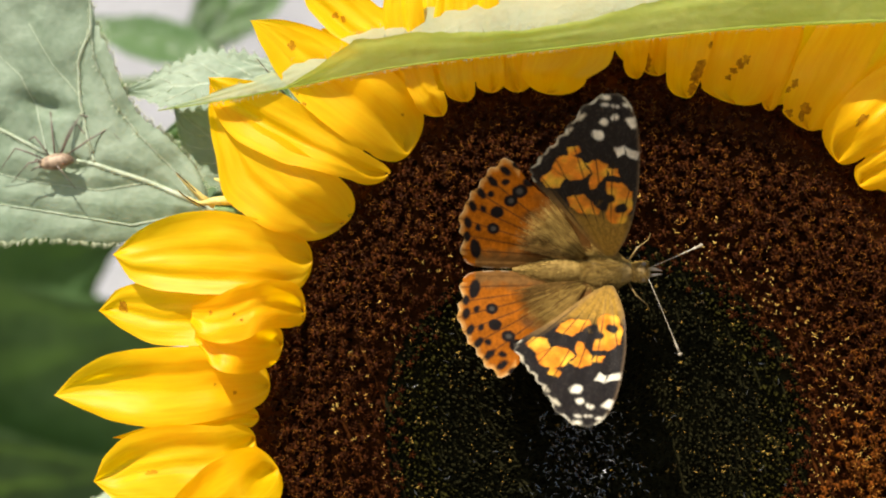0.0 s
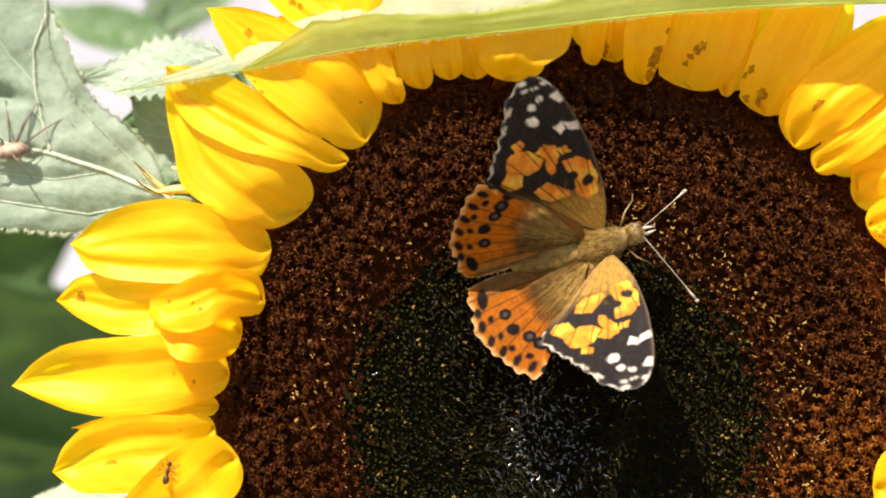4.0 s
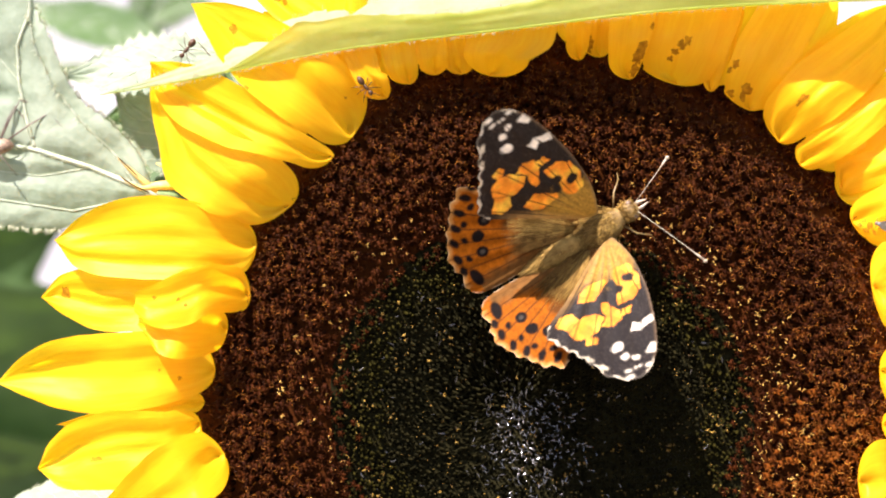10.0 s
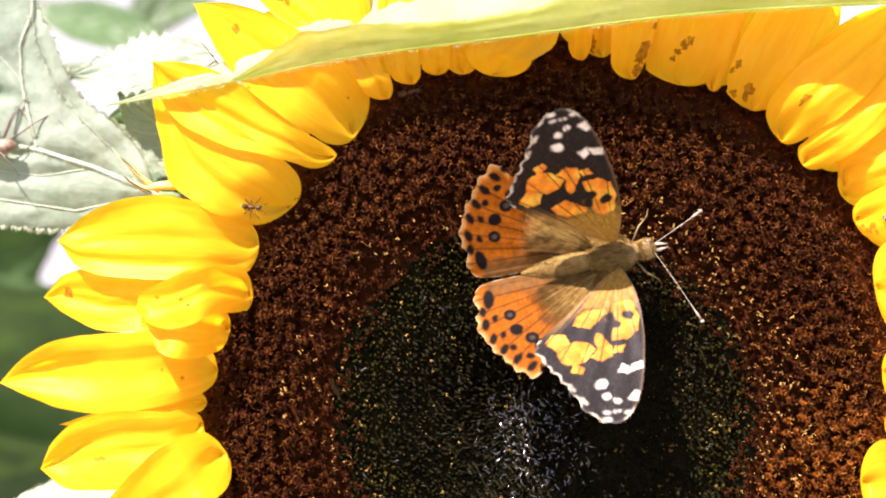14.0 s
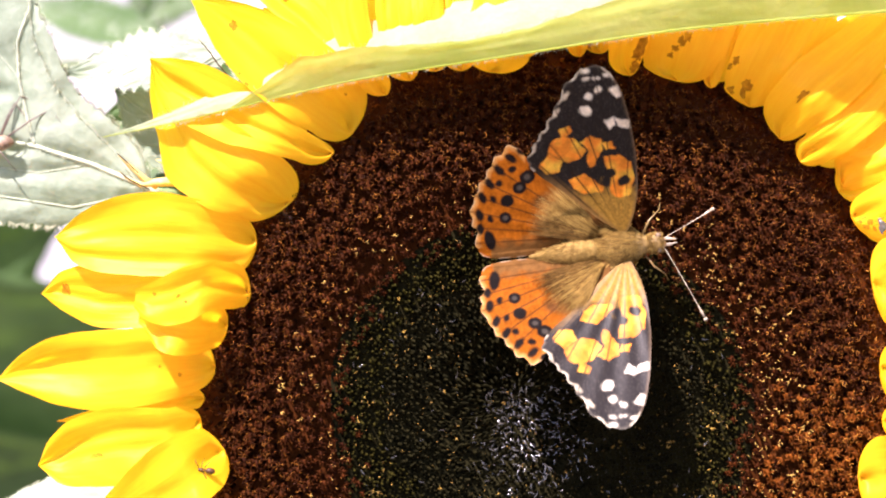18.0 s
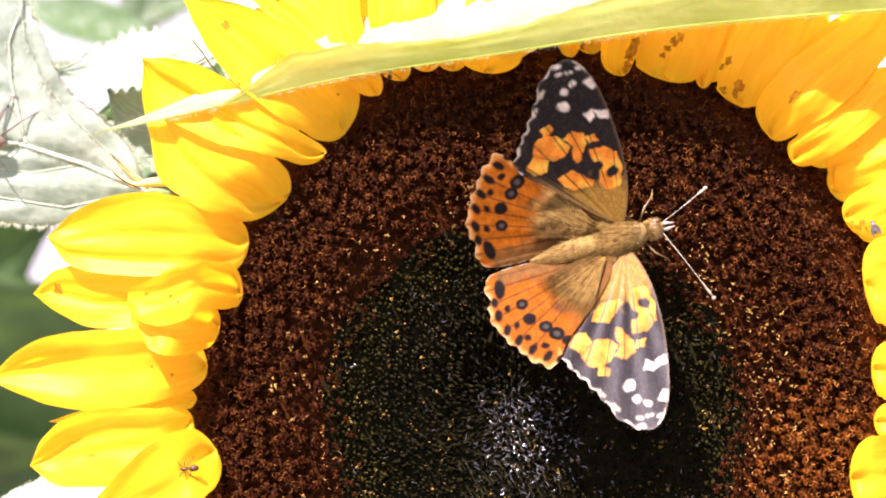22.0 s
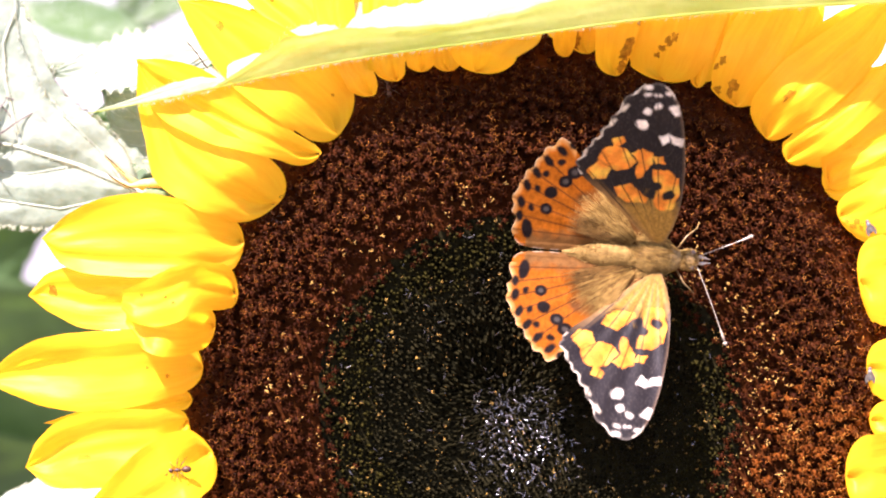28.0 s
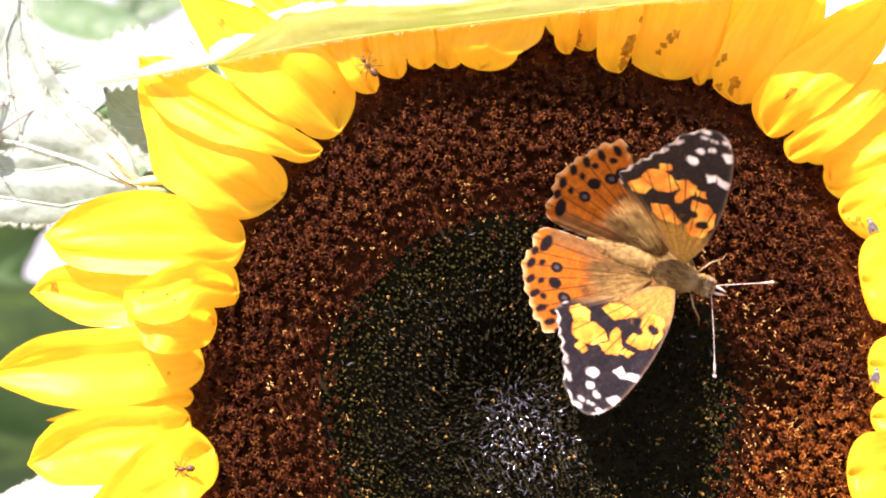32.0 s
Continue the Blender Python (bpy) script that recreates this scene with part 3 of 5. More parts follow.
def spread(count, most, least):
    """Points of a sunflower spiral between two radii, shaken a little."""
    for i in range(count):
        r, a = most * math.sqrt((i + 0.5) / count), i * golden
        if r >= least:
            jit = most / math.sqrt(count) * 0.42
            p = Vector((r * math.cos(a) + rnd.uniform(-jit, jit), 0, r * math.sin(a) + rnd.uniform(-jit, jit)))
            p.y = dome(p) + 0.0021 * smooth_step(0.0495, 0.0545, r) * (0.15 if 116 < math.degrees(a) % 360 < 330 else 1.0)
            yield i, r, a, p


def turned(tilt):
    return Matrix.Rotation(rnd.uniform(0, 6.28), 4, "Y"), Matrix.Rotation(rnd.uniform(-tilt, tilt), 4, "Z") @ Matrix.Rotation(rnd.uniform(-tilt, tilt), 4, "X")


def border(a):
    return 0.0340 - 0.0040 * max(0.0, math.sin(a + 0.25)) ** 1.4 + 0.0009 * noise.noise(Vector((math.cos(a) * 2, math.sin(a) * 2, 0)))


def reach(a):
    """Outermost florets: the petals close in further on one side."""
    d = math.degrees(a) % 360
    return 0.0547 - 0.0004 * smooth_step(108, 120, d) * (1 - smooth_step(152, 160, d)) + 0.0058 * (1 - smooth_step(100, 128, d)) * (1 if d < 200 else 0) + (0.004 if d > 330 else 0)


for i, r, a, p in spread(7200, 0.0606, 0.020):
    if r > reach(a):
        continue
    face, lean = turned(0.30)
    d = math.degrees(a) % 360
    sunk = 116 < d < 330 and r > reach(a) - 0.0024
    step = (r - border(a)) / 0.0100
    if step > 0.05 and rnd.random() < 0.02 + 1.0 * step:
        s = rnd.randrange(12)
        m = Matrix.Translation(p + Vector((0, -rnd.uniform(0.9, 2.8) * MM * (0.15 if sunk else 1), 0))) @ lean @ face @ Matrix.Scale(rnd.uniform(0.70, 1.0) * (0.6 + 0.4 * min(1.0, step * 1.4)), 4)
        if 0.044 < r < 0.0535 and 20 < d < 150 and len(single) < 300 and i % 2 == 0:
            single.append((s, m))
        else:
            # share of amber stigmas by angle, highest below and at the lower right
            amber_share = 0.85 * smooth_step(175, 235, d) if 90 < d < 270 else 1 - 0.85 * smooth_step(-15, 45, d if d < 90 else d - 360)
            gold = (0.25 if 70 < d < 235 else 0.6) * (1 - smooth_step(0.0030, 0.0105, r - border(a)))
            outer[s + (12 if rnd.random() < max(0.85 * amber_share - 0.25, gold) else 0)].append(m)
        # warm-lit tube colour towards the bottom and lower right
        (warm_columns if rnd.random() < (smooth_step(195, 240, d) if d > 90 else 1 - smooth_step(-25, 20, d)) else columns).append(Matrix.Translation(p) @ lean @ Matrix.Scale(rnd.uniform(0.75, 1.15) * (0.45 if sunk else 1), 4))
    elif step > -0.40 * rnd.random() - 0.04:
        columns.append(Matrix.Translation(p) @ lean @ Matrix.Scale(rnd.uniform(0.6, 0.8), 4))
        if rnd.random() < (0.80 - 0.8 * max(0.0, -step)) * (0.35 if 70 < d < 235 else 1):
            for k in range(rnd.randint(1, 3)):
                beads.append(Matrix.Translation(p + Vector((rnd.uniform(-0.32, 0.32) * MM, -rnd.uniform(2.5, 3.2) * MM, rnd.uniform(-0.32, 0.32) * MM))) @ turned(0.5)[0] @ Matrix.Scale(rnd.uniform(0.40, 0.85) * (0.75 + max(-0.3, step)), 4))
for i, r, a, p in spread(9000, 0.0366, 0.0):
    if r > border(a) - 0.0035 * rnd.random() ** 2:
        continue
    face, lean = turned(0.16)
    young = r < 0.0245 + 0.004 * noise.noise(p * 90)
    (buds if young else green_buds).append(Matrix.Translation(p) @ facing(p) @ lean @ face @ Matrix.Scale(rnd.uniform(0.5, 1.15), 4))
    # glossy scales added thickly in the sun's glare patch, sparsely elsewhere
    if rnd.random() < (0.62 if (p - DIMPLE - Vector((0.0026, p.y, -0.0068))).length < 0.0112 * rnd.uniform(0.4, 1.1) else 0.02):
        face, lean = turned(0.17)
        sheen.append(Matrix.Translation(p) @ facing(p) @ Matrix.Translation((rnd.uniform(-0.5, 0.5) * MM, -rnd.uniform(2.3, 3.0) * MM, rnd.uniform(-0.5, 0.5) * MM)) @ lean @ face @ Matrix.Scale(rnd.uniform(0.7, 2.1), 4))
    if rnd.random() < 0.13 + 0.30 * noise.noise(p * 160 + Vector((7, 0, 0))):
        flecks[rnd.randrange(3)].append(Matrix.Translation(p + Vector((0.3 * MM, -rnd.uniform(1.9, 2.5) * MM, 0.3 * MM))) @ face @ Matrix.Scale(rnd.choice((0.3, 0.4, 0.5, 0.6, 0.8, 1.3)), 4))
    elif young and rnd.random() < 0.06:
        flecks[0].append(Matrix.Translation(p + Vector((0.2 * MM, -rnd.uniform(1.7, 2.1) * MM, 0.2 * MM))) @ face @ Matrix.Scale(rnd.uniform(0.3, 0.6), 4))
for s in range(24):
    part("stigma", mesh_of("stigma", *scattered(STIGMAS[s % 12], outer[s]), AMBER if s > 11 else STIGMA), disc, "curled amber stigmas" if s > 11 else "curled reddish-brown stigmas", kind="stuff")
part("disc_centre", mesh_of("disc_centre", *sheet(40, 97, lambda u, v: polar(360 * v, border(radians(360 * v)) * u, dome(polar(360 * v, border(radians(360 * v)) * u)) - 0.0003)), YOUNG), disc, "blackish-olive young centre of the disc")
stigma_meshes = [mesh_of("stigma_single", *STIGMAS[s], STIGMA) for s in range(12)]
for s, m in single:
    part("floret", stigma_meshes[s], disc, m=m)
part("floret_tube", mesh_of("floret_tube", *scattered(tube_shape(3.3 * MM, 0.52 * MM), warm_columns), TUBE_WARM), disc, "rusty red floret tubes, warm light put into their colour", kind="stuff")
part("floret_tube", mesh_of("floret_tube", *scattered(tube_shape(3.3 * MM, 0.52 * MM), columns), TUBE), disc, "dark maroon floret tubes", kind="stuff")
part("floret_bud", mesh_of("floret_bud", *scattered(bud_shape(2.4 * MM, 0.27 * MM), buds), BUD), disc, "glossy blackish-green closed buds", kind="stuff")
part("floret_bud", mesh_of("floret_bud", *scattered(bud_shape(2.5 * MM, 0.26 * MM), green_buds), BUD_GREEN), disc, "dark olive closed buds", kind="stuff")
part("pollen", mesh_of("pollen", *joined(*[scattered(FRILLS[k], beads[k::6]) for k in range(6)]), POLLEN), disc, "yellow pollen tufts on the young florets", kind="stuff")
part("scale", mesh_of("scale", *scattered(SCALE, sheen), SHEEN), disc, "tiny glossy dark scales added to carry the sun's glare", kind="stuff")
part("chaff", mesh_of("chaff", *joined(*[scattered(FLECKS[k], flecks[k]) for k in range(3)]), CHAFF), disc, "straw-coloured chaff tips", kind="stuff")


# ---- leaves ----
def leaf_outline(u):
    return math.sin(math.pi * u ** 1.2) ** 1.3 if 0 < u < 1 else 0.0


def leaf_sheet(length, width, fold=0.15, droop=0.15, teeth=14, tooth=0.05, seed=0, nu=60, nv=31, upper=1.0, lower=1.0):
    """A toothed leaf: x along the midrib, y across, z up from its upper side."""
    def f(u, v):
        s = 2 * v - 1
        w = leaf_outline(u) * width * (upper if s > 0 else lower)
        w *= 1 + tooth * (abs((u * teeth) % 1 - 0.5) * 2 - 0.5) * smooth_step(0.6, 1, abs(s)) * 2
        y = s * w
        z = abs(y) * fold - droop * length * u * u
        z += 0.020 * length * noise.noise(Vector((u * 6, s * 4, seed))) + 0.010 * length * noise.noise(Vector((u * 16, s * 10, seed)))
        z -= 0.012 * length * math.exp(-(s / 0.05) ** 2)
        return Vector((u * length, y, z))
    return sheet(nu, nv, f), f


def leaf(parent, m, length, width, mat, seed=0, hairs=True, veins=True, label="", **kw):
    (v, fc), f = leaf_sheet(length, width, seed=seed, **kw)
    ob = part("leaf", mesh_of("leaf", v, fc, mat), parent, label, m)
    if veins:
        def lifted(u, s):
            return f(u, (s + 1) / 2) + Vector((0, 0, 0.0012 * length))
        pieces = [tube([lifted(u / 20, 0) for u in range(0, 20)], [length * (0.011 - 0.0004 * u) for u in range(20)], 5)]
        for k, u0 in enumerate((0.12, 0.2, 0.34, 0.47, 0.6, 0.72)):
            for sg in (-1, 1):
                pts = [lifted(min(0.97, u0 + 0.30 * q ** 1.2 * (1 - u0 * 0.5)), sg * q * 0.93) for q in (0.0, 0.15, 0.3, 0.45, 0.6, 0.75, 0.9)]
                pieces.append(tube(pts, [length * (0.0055 if k < 2 else 0.004) * (1 - 0.1 * q) for q in range(7)], 4))
        part("vein", mesh_of("vein", *joined(*pieces), VEIN), ob, "pale raised veins")
    if hairs:
        rnd = random.Random(seed)
        pieces = []
        for _ in range(420):
            u, sg = rnd.uniform(0.04, 0.97), rnd.choice((-1, 1))
            p = f(u, (sg + 1) / 2)
            d = Vector((rnd.uniform(-0.4, 0.6), sg, rnd.uniform(-0.3, 0.8))).normalized() * length * rnd.uniform(0.008, 0.02)
            pieces.append(tube([p, p + d * 0.6, p + d], [0.05 * MM, 0.04 * MM, 0.012 * MM], 3))
        part("hair", mesh_of("hair", *joined(*pieces), HAIR), ob, "fine pale bristles along the edge", kind="stuff")
    return ob


def frame_of(origin, along, normal):
    """A pose whose x points along and whose z lies near normal."""
    x = Vector(along).normalized()
    y = Vector(normal).cross(x).normalized()
    z = x.cross(y)
    return Matrix.Translation(origin) @ Matrix((x, y, z)).transposed().to_4x4()


def plant(x, y, label, height=1.7, lean=0.0):
    ob = thing("sunflower_plant", pose(x, y, 0), label, "plant", "neighbouring sunflower plants")
    v, f = tube([(0, 0, -0.05), (lean * 0.3, 0, height * 0.4), (lean * 0.7, 0, height * 0.75), (lean, 0, height)], [0.015, 0.013, 0.010, 0.006], 10)
    part("stem", mesh_of("stem", v, f, STEM), ob)
    return ob


def stalked_leaf(p, m, length, width, mat, **kw):
    """A leaf with its stalk reaching back to the plant's stem."""
    ob = leaf(p, Matrix.Translation(-p.location) @ m, length, width, mat, **kw)
    base = m.translation - p.location
    root = Vector((0, 0, base.z - 0.04))
    mid = (base * 0.6 + root * 0.4) + Vector((0, 0, 0.012))
    v, f = tube([root, mid, base], [0.004, 0.003, 0.0018], 7)
    part("leaf_stalk", mesh_of("leaf_stalk", v, f, STEM), p)
    return ob


left = plant(-0.02, 0.14, "neighbouring sunflower plant with large hairy grey-green leaves", 1.72)
BROAD = frame_of((-0.0476, 0.0180, 1.5088), (-0.97, 0, 0.246), (0, -1, 0))
BROAD_VEINS = (
    ((0, 0), (3.5, 0.8), (12, 2.0), (21.8, 2.6), (30, 2.2), (40, 4.5), (54, 6)),
    ((21.8, 2.6), (24.3, 7.0), (27.4, 13.2), (29.0, 18.7), (28.4, 24.5), (30, 30), (33, 36)),
    ((3.5, 0.8), (8.1, 4.8), (16.2, 9.6), (22, 14.0), (26.5, 20), (28.4, 24.5)),
    ((1, 0), (13.2, -5.8), (25.7, -7.0), (35.3, -8.0), (46, -9)),
    ((30, 2.2), (34, 9), (38, 14), (44, 17)), ((27.4, 13.2), (33, 17), (40, 24)), ((12, 2), (20, -1.5), (32, -3), (44, -3)),
)


def broad_edge(u, upward):
    """Half width of the broad leaf in mm, u mm along its midrib."""
    if upward:
        return smooth_curve((0, 4.4, 6.8, 11.4, 16.4, 20.2, 24, 27.6, 30.1, 34.6, 44, 56, 62), (0, 5.7, 7.6, 10.4, 12.5, 16.0, 21.4, 25.4, 29.2, 35.8, 40, 30, 0), u)
    return smooth_curve((0, 5, 10.8, 15.3, 22.7, 28.3, 33.7, 48, 56, 62), (0, 4.6, 7.6, 9.5, 10.9, 12.1, 14.1, 15, 10, 0), u)


def vein_distance(x, y):
    best = 99.0
    for line in BROAD_VEINS:
        for (x0, y0), (x1, y1) in zip(line, line[1:]):
            dx, dy = x1 - x0, y1 - y0
            t = min(1.0, max(0.0, ((x - x0) * dx + (y - y0) * dy) / (dx * dx + dy * dy)))
            best = min(best, math.hypot(x - x0 - t * dx, y - y0 - t * dy))
    return best


def broad_relief(x, y):
    """Height of the blade over its plane in mm: pillows between the veins, wrinkles, a hollow beside the forked vein."""
    d = vein_distance(x, y)
    z = 0.9 * (1 - math.exp(-d / 2.2)) + 1.3 * noise.noise(Vector((x * 0.11, y * 0.11, 3))) + 0.28 * noise.noise(Vector((x * 0.35, y * 0.35, 8))) + 0.05 * noise.noise(Vector((x * 1.3, y * 1.3, 5)))
    return z - 2.4 * math.exp(-(((x - 33) / 4.5) ** 2 + ((y - 10.2) / 1.3) ** 2)) - 1.8 * math.exp(-(((x - 25.5) / 2.2) ** 2 + ((y - 1.2) / 1.2) ** 2))


def broad_point(u, v):
    x, s = 62 * u, 2 * v - 1
    y = abs(s) * broad_edge(x, s > 0) * (1 if s > 0 else -1)
    y *= 1 + 0.018 * abs(s) ** 8 * (abs((x * 0.55) % 1 - 0.5) * 4 - 1)
    return Vector((x, -y, broad_relief(x, y) - 0.9 * abs(s) ** 6)) * MM


def broad_leaf():
    m = Matrix.Translation(-left.location) @ BROAD
    ob = part("leaf", mesh_of("leaf", *sheet(110, 91, broad_point), LEAF), left, "large pale grey-green leaf with branching veins", m)
    for k, line in enumerate(BROAD_VEINS):
        pts = []
        for (x0, y0), (x1, y1) in zip(line, line[1:]):
            for q in range(6):
                x, y = x0 + (x1 - x0) * q / 6, y0 + (y1 - y0) * q / 6
                pts.append(Vector((x, -y, broad_relief(x, y) + 0.12)) * MM)
        r = (0.55, 0.36, 0.14, 0.18, 0.13, 0.12, 0.12)[k]
        part("vein", mesh_of("vein", *tube(pts, [r * MM * (1 - 0.5 * i / len(pts)) for i in range(len(pts))], 6), VEIN), ob, "pale raised vein")
    rnd = random.Random(31)
    pieces = []
    for _ in range(1500):
        if rnd.random() < 0.6:
            u, up = rnd.uniform(0.03, 0.75), rnd.random() < 0.6
            p, d = broad_point(u, 1.0 if up else 0.0), Vector((rnd.uniform(-0.7, 0.4), -1 if up else 1, rnd.uniform(-0.2, 0.9)))
        else:
            line = BROAD_VEINS[rnd.choice((0, 0, 1, 1, 2))]
            i, q = rnd.randrange(len(line) - 1), rnd.random()
            x, y = line[i][0] + (line[i + 1][0] - line[i][0]) * q, line[i][1] + (line[i + 1][1] - line[i][1]) * q
            p, d = Vector((x, -y, broad_relief(x, y) + 0.1)) * MM, Vector((rnd.uniform(-0.6, 0.6), rnd.uniform(-1, 1), rnd.uniform(0.3, 0.9)))
        d = d.normalized() * rnd.uniform(0.5, 1.25) * MM
        pieces.append(tube([p, p + d * 0.6, p + d], [0.05 * MM, 0.04 * MM, 0.012 * MM], 3))
    part("hair", mesh_of("hair", *joined(*pieces), HAIR), ob, "fine pale bristles along edge and veins", kind="stuff")
    base = m.translation
    part("leaf_stalk", mesh_of("leaf_stalk", *tube([base, base * 0.5 + Vector((0, 0, base.z * 0.5)), Vector((0, 0, base.z - 0.03))], [0.0009, 0.0015, 0.003], 7), STEM), left)
    return ob


big_leaf = broad_leaf()
stalked_leaf(left, frame_of((-0.033, 0.024, 1.5095), (-0.80, 0.10, 0.60), (0.0, -0.85, 0.5)), 0.030, 0.0075, LEAF, seed=8, fold=0.1, droop=0.0, label="small pale leaf behind the petals")
stalked_leaf(left, frame_of((-0.0295, 0.020, 1.5335), (-0.985, 0.05, -0.12), (0.0, -0.75, 0.66)), 0.036, 0.0072, LEAF, seed=5, teeth=18, tooth=0.16, fold=0.1, droop=0.0, label="small pale toothed leaf")
stalked_leaf(left, frame_of((-0.020, 0.035, 1.5200), (-0.98, 0.10, 0.10), (0.1, -0.95, 0.2)), 0.045, 0.014, LEAF_FAR, seed=6, hairs=False)
stalked_leaf(left, frame_of((-0.045, 0.014, 1.4570), (-0.99, 0.0, 0.10), (0.0, -0.5, 0.86)), 0.030, 0.008, LEAF, seed=7, fold=0.1)

right = plant(0.20, 0.02, "neighbouring sunflower plant with a long folded leaf", 1.75)


# the folded leaf that sways in front of the flower
PIVOT = Vector((0.12950, -0.0058, 1.53854))


def keel(u):
    """The fold's line in mm, from the stalk at u = 0 to the tip at u = 1."""
    x = -182.2 * u
    away = max(0.0, (u - 0.30) / 0.70)
    z = -14.5 * away ** 1.75 - 0.4 * math.sin(u * 22) * away
    near = 6.5 - 5.6 * smooth_step(0.35, 0.8, u)  # the stalk's end hangs nearer to the viewer than the tip
    k = 1 - near / 254
    return Vector((k * (129.5 + x) - 129.5, -near - 1.0 * math.sin(u * 4.0), k * (38.54 + z) - 38.54))


def folded_half(near):
    """One half of the folded leaf; near: the half whose underside faces the viewer."""
    def f(u, v):
        k = keel(u)
        if near:
            h = float(np.interp(u, (0, 0.1, 0.3, 0.4, 0.5, 0.58, 0.64, 0.68, 0.74, 0.78, 0.83, 0.86, 0.89, 1), (0, 1, 4, 6.5, 6.8, 5.2, 3.6, 3.2, 3.9, 4.6, 5.4, 2.6, 0.25, 0)))
            back = -0.16 * h * v
        else:
            h = float(np.interp(u, (0, 0.1, 0.3, 0.4, 0.5, 0.6, 0.72, 0.80, 0.835, 0.87, 0.91, 0.955, 1), (0, 2, 9, 13, 13.5, 12.5, 9.6, 8.0, 6.9, 4.5, 3.2, 1.5, 0)))
            back = 0.5 * h * v * v
        tooth = 1 + (0.07 * (abs((u * (34 if near else 40) + 0.8 * noise.noise(Vector((u * 20, 5, near)))) % 1 - 0.5) * 2 - 0.5) + 0.16 * noise.noise(Vector((u * 19, near, 0)))) * smooth_step(0.6, 1, v)
        ripple = 0.5 * noise.noise(Vector((u * 16, v * 4, near))) * v
        return Vector((k.x, k.y + back + ripple, k.z + h * v * tooth)) * MM
    return sheet(150, 13, f)


front = part("leaf", mesh_of("leaf", *folded_half(1), LEAF_UNDER), right, "folded yellow-green leaf with a finely toothed edge", Matrix.Translation(PIVOT - right.location))
rnd = random.Random(17)
bristles = []
near_half, fold_half = folded_half(1)[0], folded_half(0)[0]
for _ in range(1100):
    i = rnd.randrange(20, 147)
    low_edge = rnd.random() < 0.62
    rim, q = (near_half if low_edge or rnd.random() < 0.5 else fold_half), rnd.random()
    p = rim[i * 13 + (0 if low_edge else 12)].lerp(rim[(i + 1) * 13 + (0 if low_edge else 12)], q)
    d = Vector((rnd.uniform(-0.7, 0.3), rnd.uniform(-0.6, 0.2), -1 if low_edge else 1)).normalized() * rnd.uniform(0.35, 0.95) * MM
    bristles.append(tube([p, p + d * 0.6, p + d], [0.028 * MM, 0.022 * MM, 0.006 * MM], 3))
part("hair", mesh_of("hair", *joined(*bristles), HAIR), front, "fine pale bristles along the leaf's edges", kind="stuff")
part("leaf_half", mesh_of("leaf_half", *folded_half(0), LEAF_FOLD), front, "pale upper face of the folded leaf")
part("midrib", mesh_of("midrib", *tube([(keel(u / 60) + Vector((0, -0.1, 0))) * MM for u in range(61)], [(0.5 * (1 - u / 60) + 0.10) * MM * 0.6 for u in range(61)], 6), LEAF_UNDER), front, "pale midrib along the fold")
part("leaf_stalk", mesh_of("leaf_stalk", *tube([keel(0) * MM, Vector((0.03, -0.01, -0.008)), Vector((0.074, 0.033, -0.04))], [0.0012, 0.002, 0.003], 7), STEM), front)

# leaves far behind, out of focus
rnd = random.Random(11)
for k, (px, py) in enumerate(((-0.30, 0.50), (0.10, 0.62), (-0.62, 0.80), (0.40, 0.60))):
    p = plant(px, py, "tall sunflower plant with broad dark green leaves", rnd.uniform(1.5, 1.75))
    for j in range(7):
        a = rnd.uniform(0, 360)
        o = Vector((px, py, 0)) + Vector((0.05 * math.cos(radians(a)), 0.05 * math.sin(radians(a)), 0.95 + 0.075 * j))
        stalked_leaf(p, frame_of(o, (math.cos(radians(a)), math.sin(radians(a)), -0.15), (0, -0.3, 1)), rnd.uniform(0.14, 0.2), rnd.uniform(0.05, 0.075), LEAF_FAR, seed=20 + k * 9 + j, hairs=False, veins=False, nu=24, nv=13, droop=0.25)
low = plant(-0.02, 0.60, "leafy sunflower plant with broad hanging dark green leaves", 1.50)
for j, (o, along, nrm, ln, wd) in enumerate((
    ((-0.106, 0.34, 1.486), (-0.80, 0.1, -0.40), (0.15, -0.85, -0.50), 0.15, 0.060), ((-0.120, 0.36, 1.425), (-0.85, 0.1, -0.25), (0.1, -0.80, -0.58), 0.15, 0.055),
    ((-0.115, 0.40, 1.395), (-0.7, 0.0, -0.6), (0.2, -0.85, -0.45), 0.16, 0.06), ((-0.150, 0.42, 1.512), (-0.9, 0.1, -0.40), (0.1, -0.88, -0.42), 0.14, 0.05),
    ((-0.085, 0.44, 1.400), (-0.9, 0.1, -0.2), (0.1, -0.88, -0.42), 0.18, 0.06),
)):
    stalked_leaf(low, frame_of(o, along, nrm), ln, wd, LEAF_FAR, seed=70 + j, hairs=False, veins=False, droop=0.05, fold=0.1, nu=30, nv=15)
high = plant(-0.30, 0.34, "slender sunflower plant with pale green upper leaves", 1.80)
for j, (o, along, nrm, ln, wd) in enumerate((
    ((-0.150, 0.30, 1.585), (0.9, -0.1, -0.25), (0.0, -0.5, 0.8), 0.065, 0.016), ((-0.15, 0.32, 1.60), (-0.7, -0.2, 0.3), (0.2, -0.6, 0.8), 0.12, 0.04),
    ((-0.12, 0.33, 1.565), (0.6, 0, 0.7), (0.3, -0.8, 0.3), 0.08, 0.014),
)):
    stalked_leaf(high, frame_of(o, along, nrm), ln, wd, LEAF_FAR, seed=80 + j, hairs=False, droop=0.05, fold=0.1)

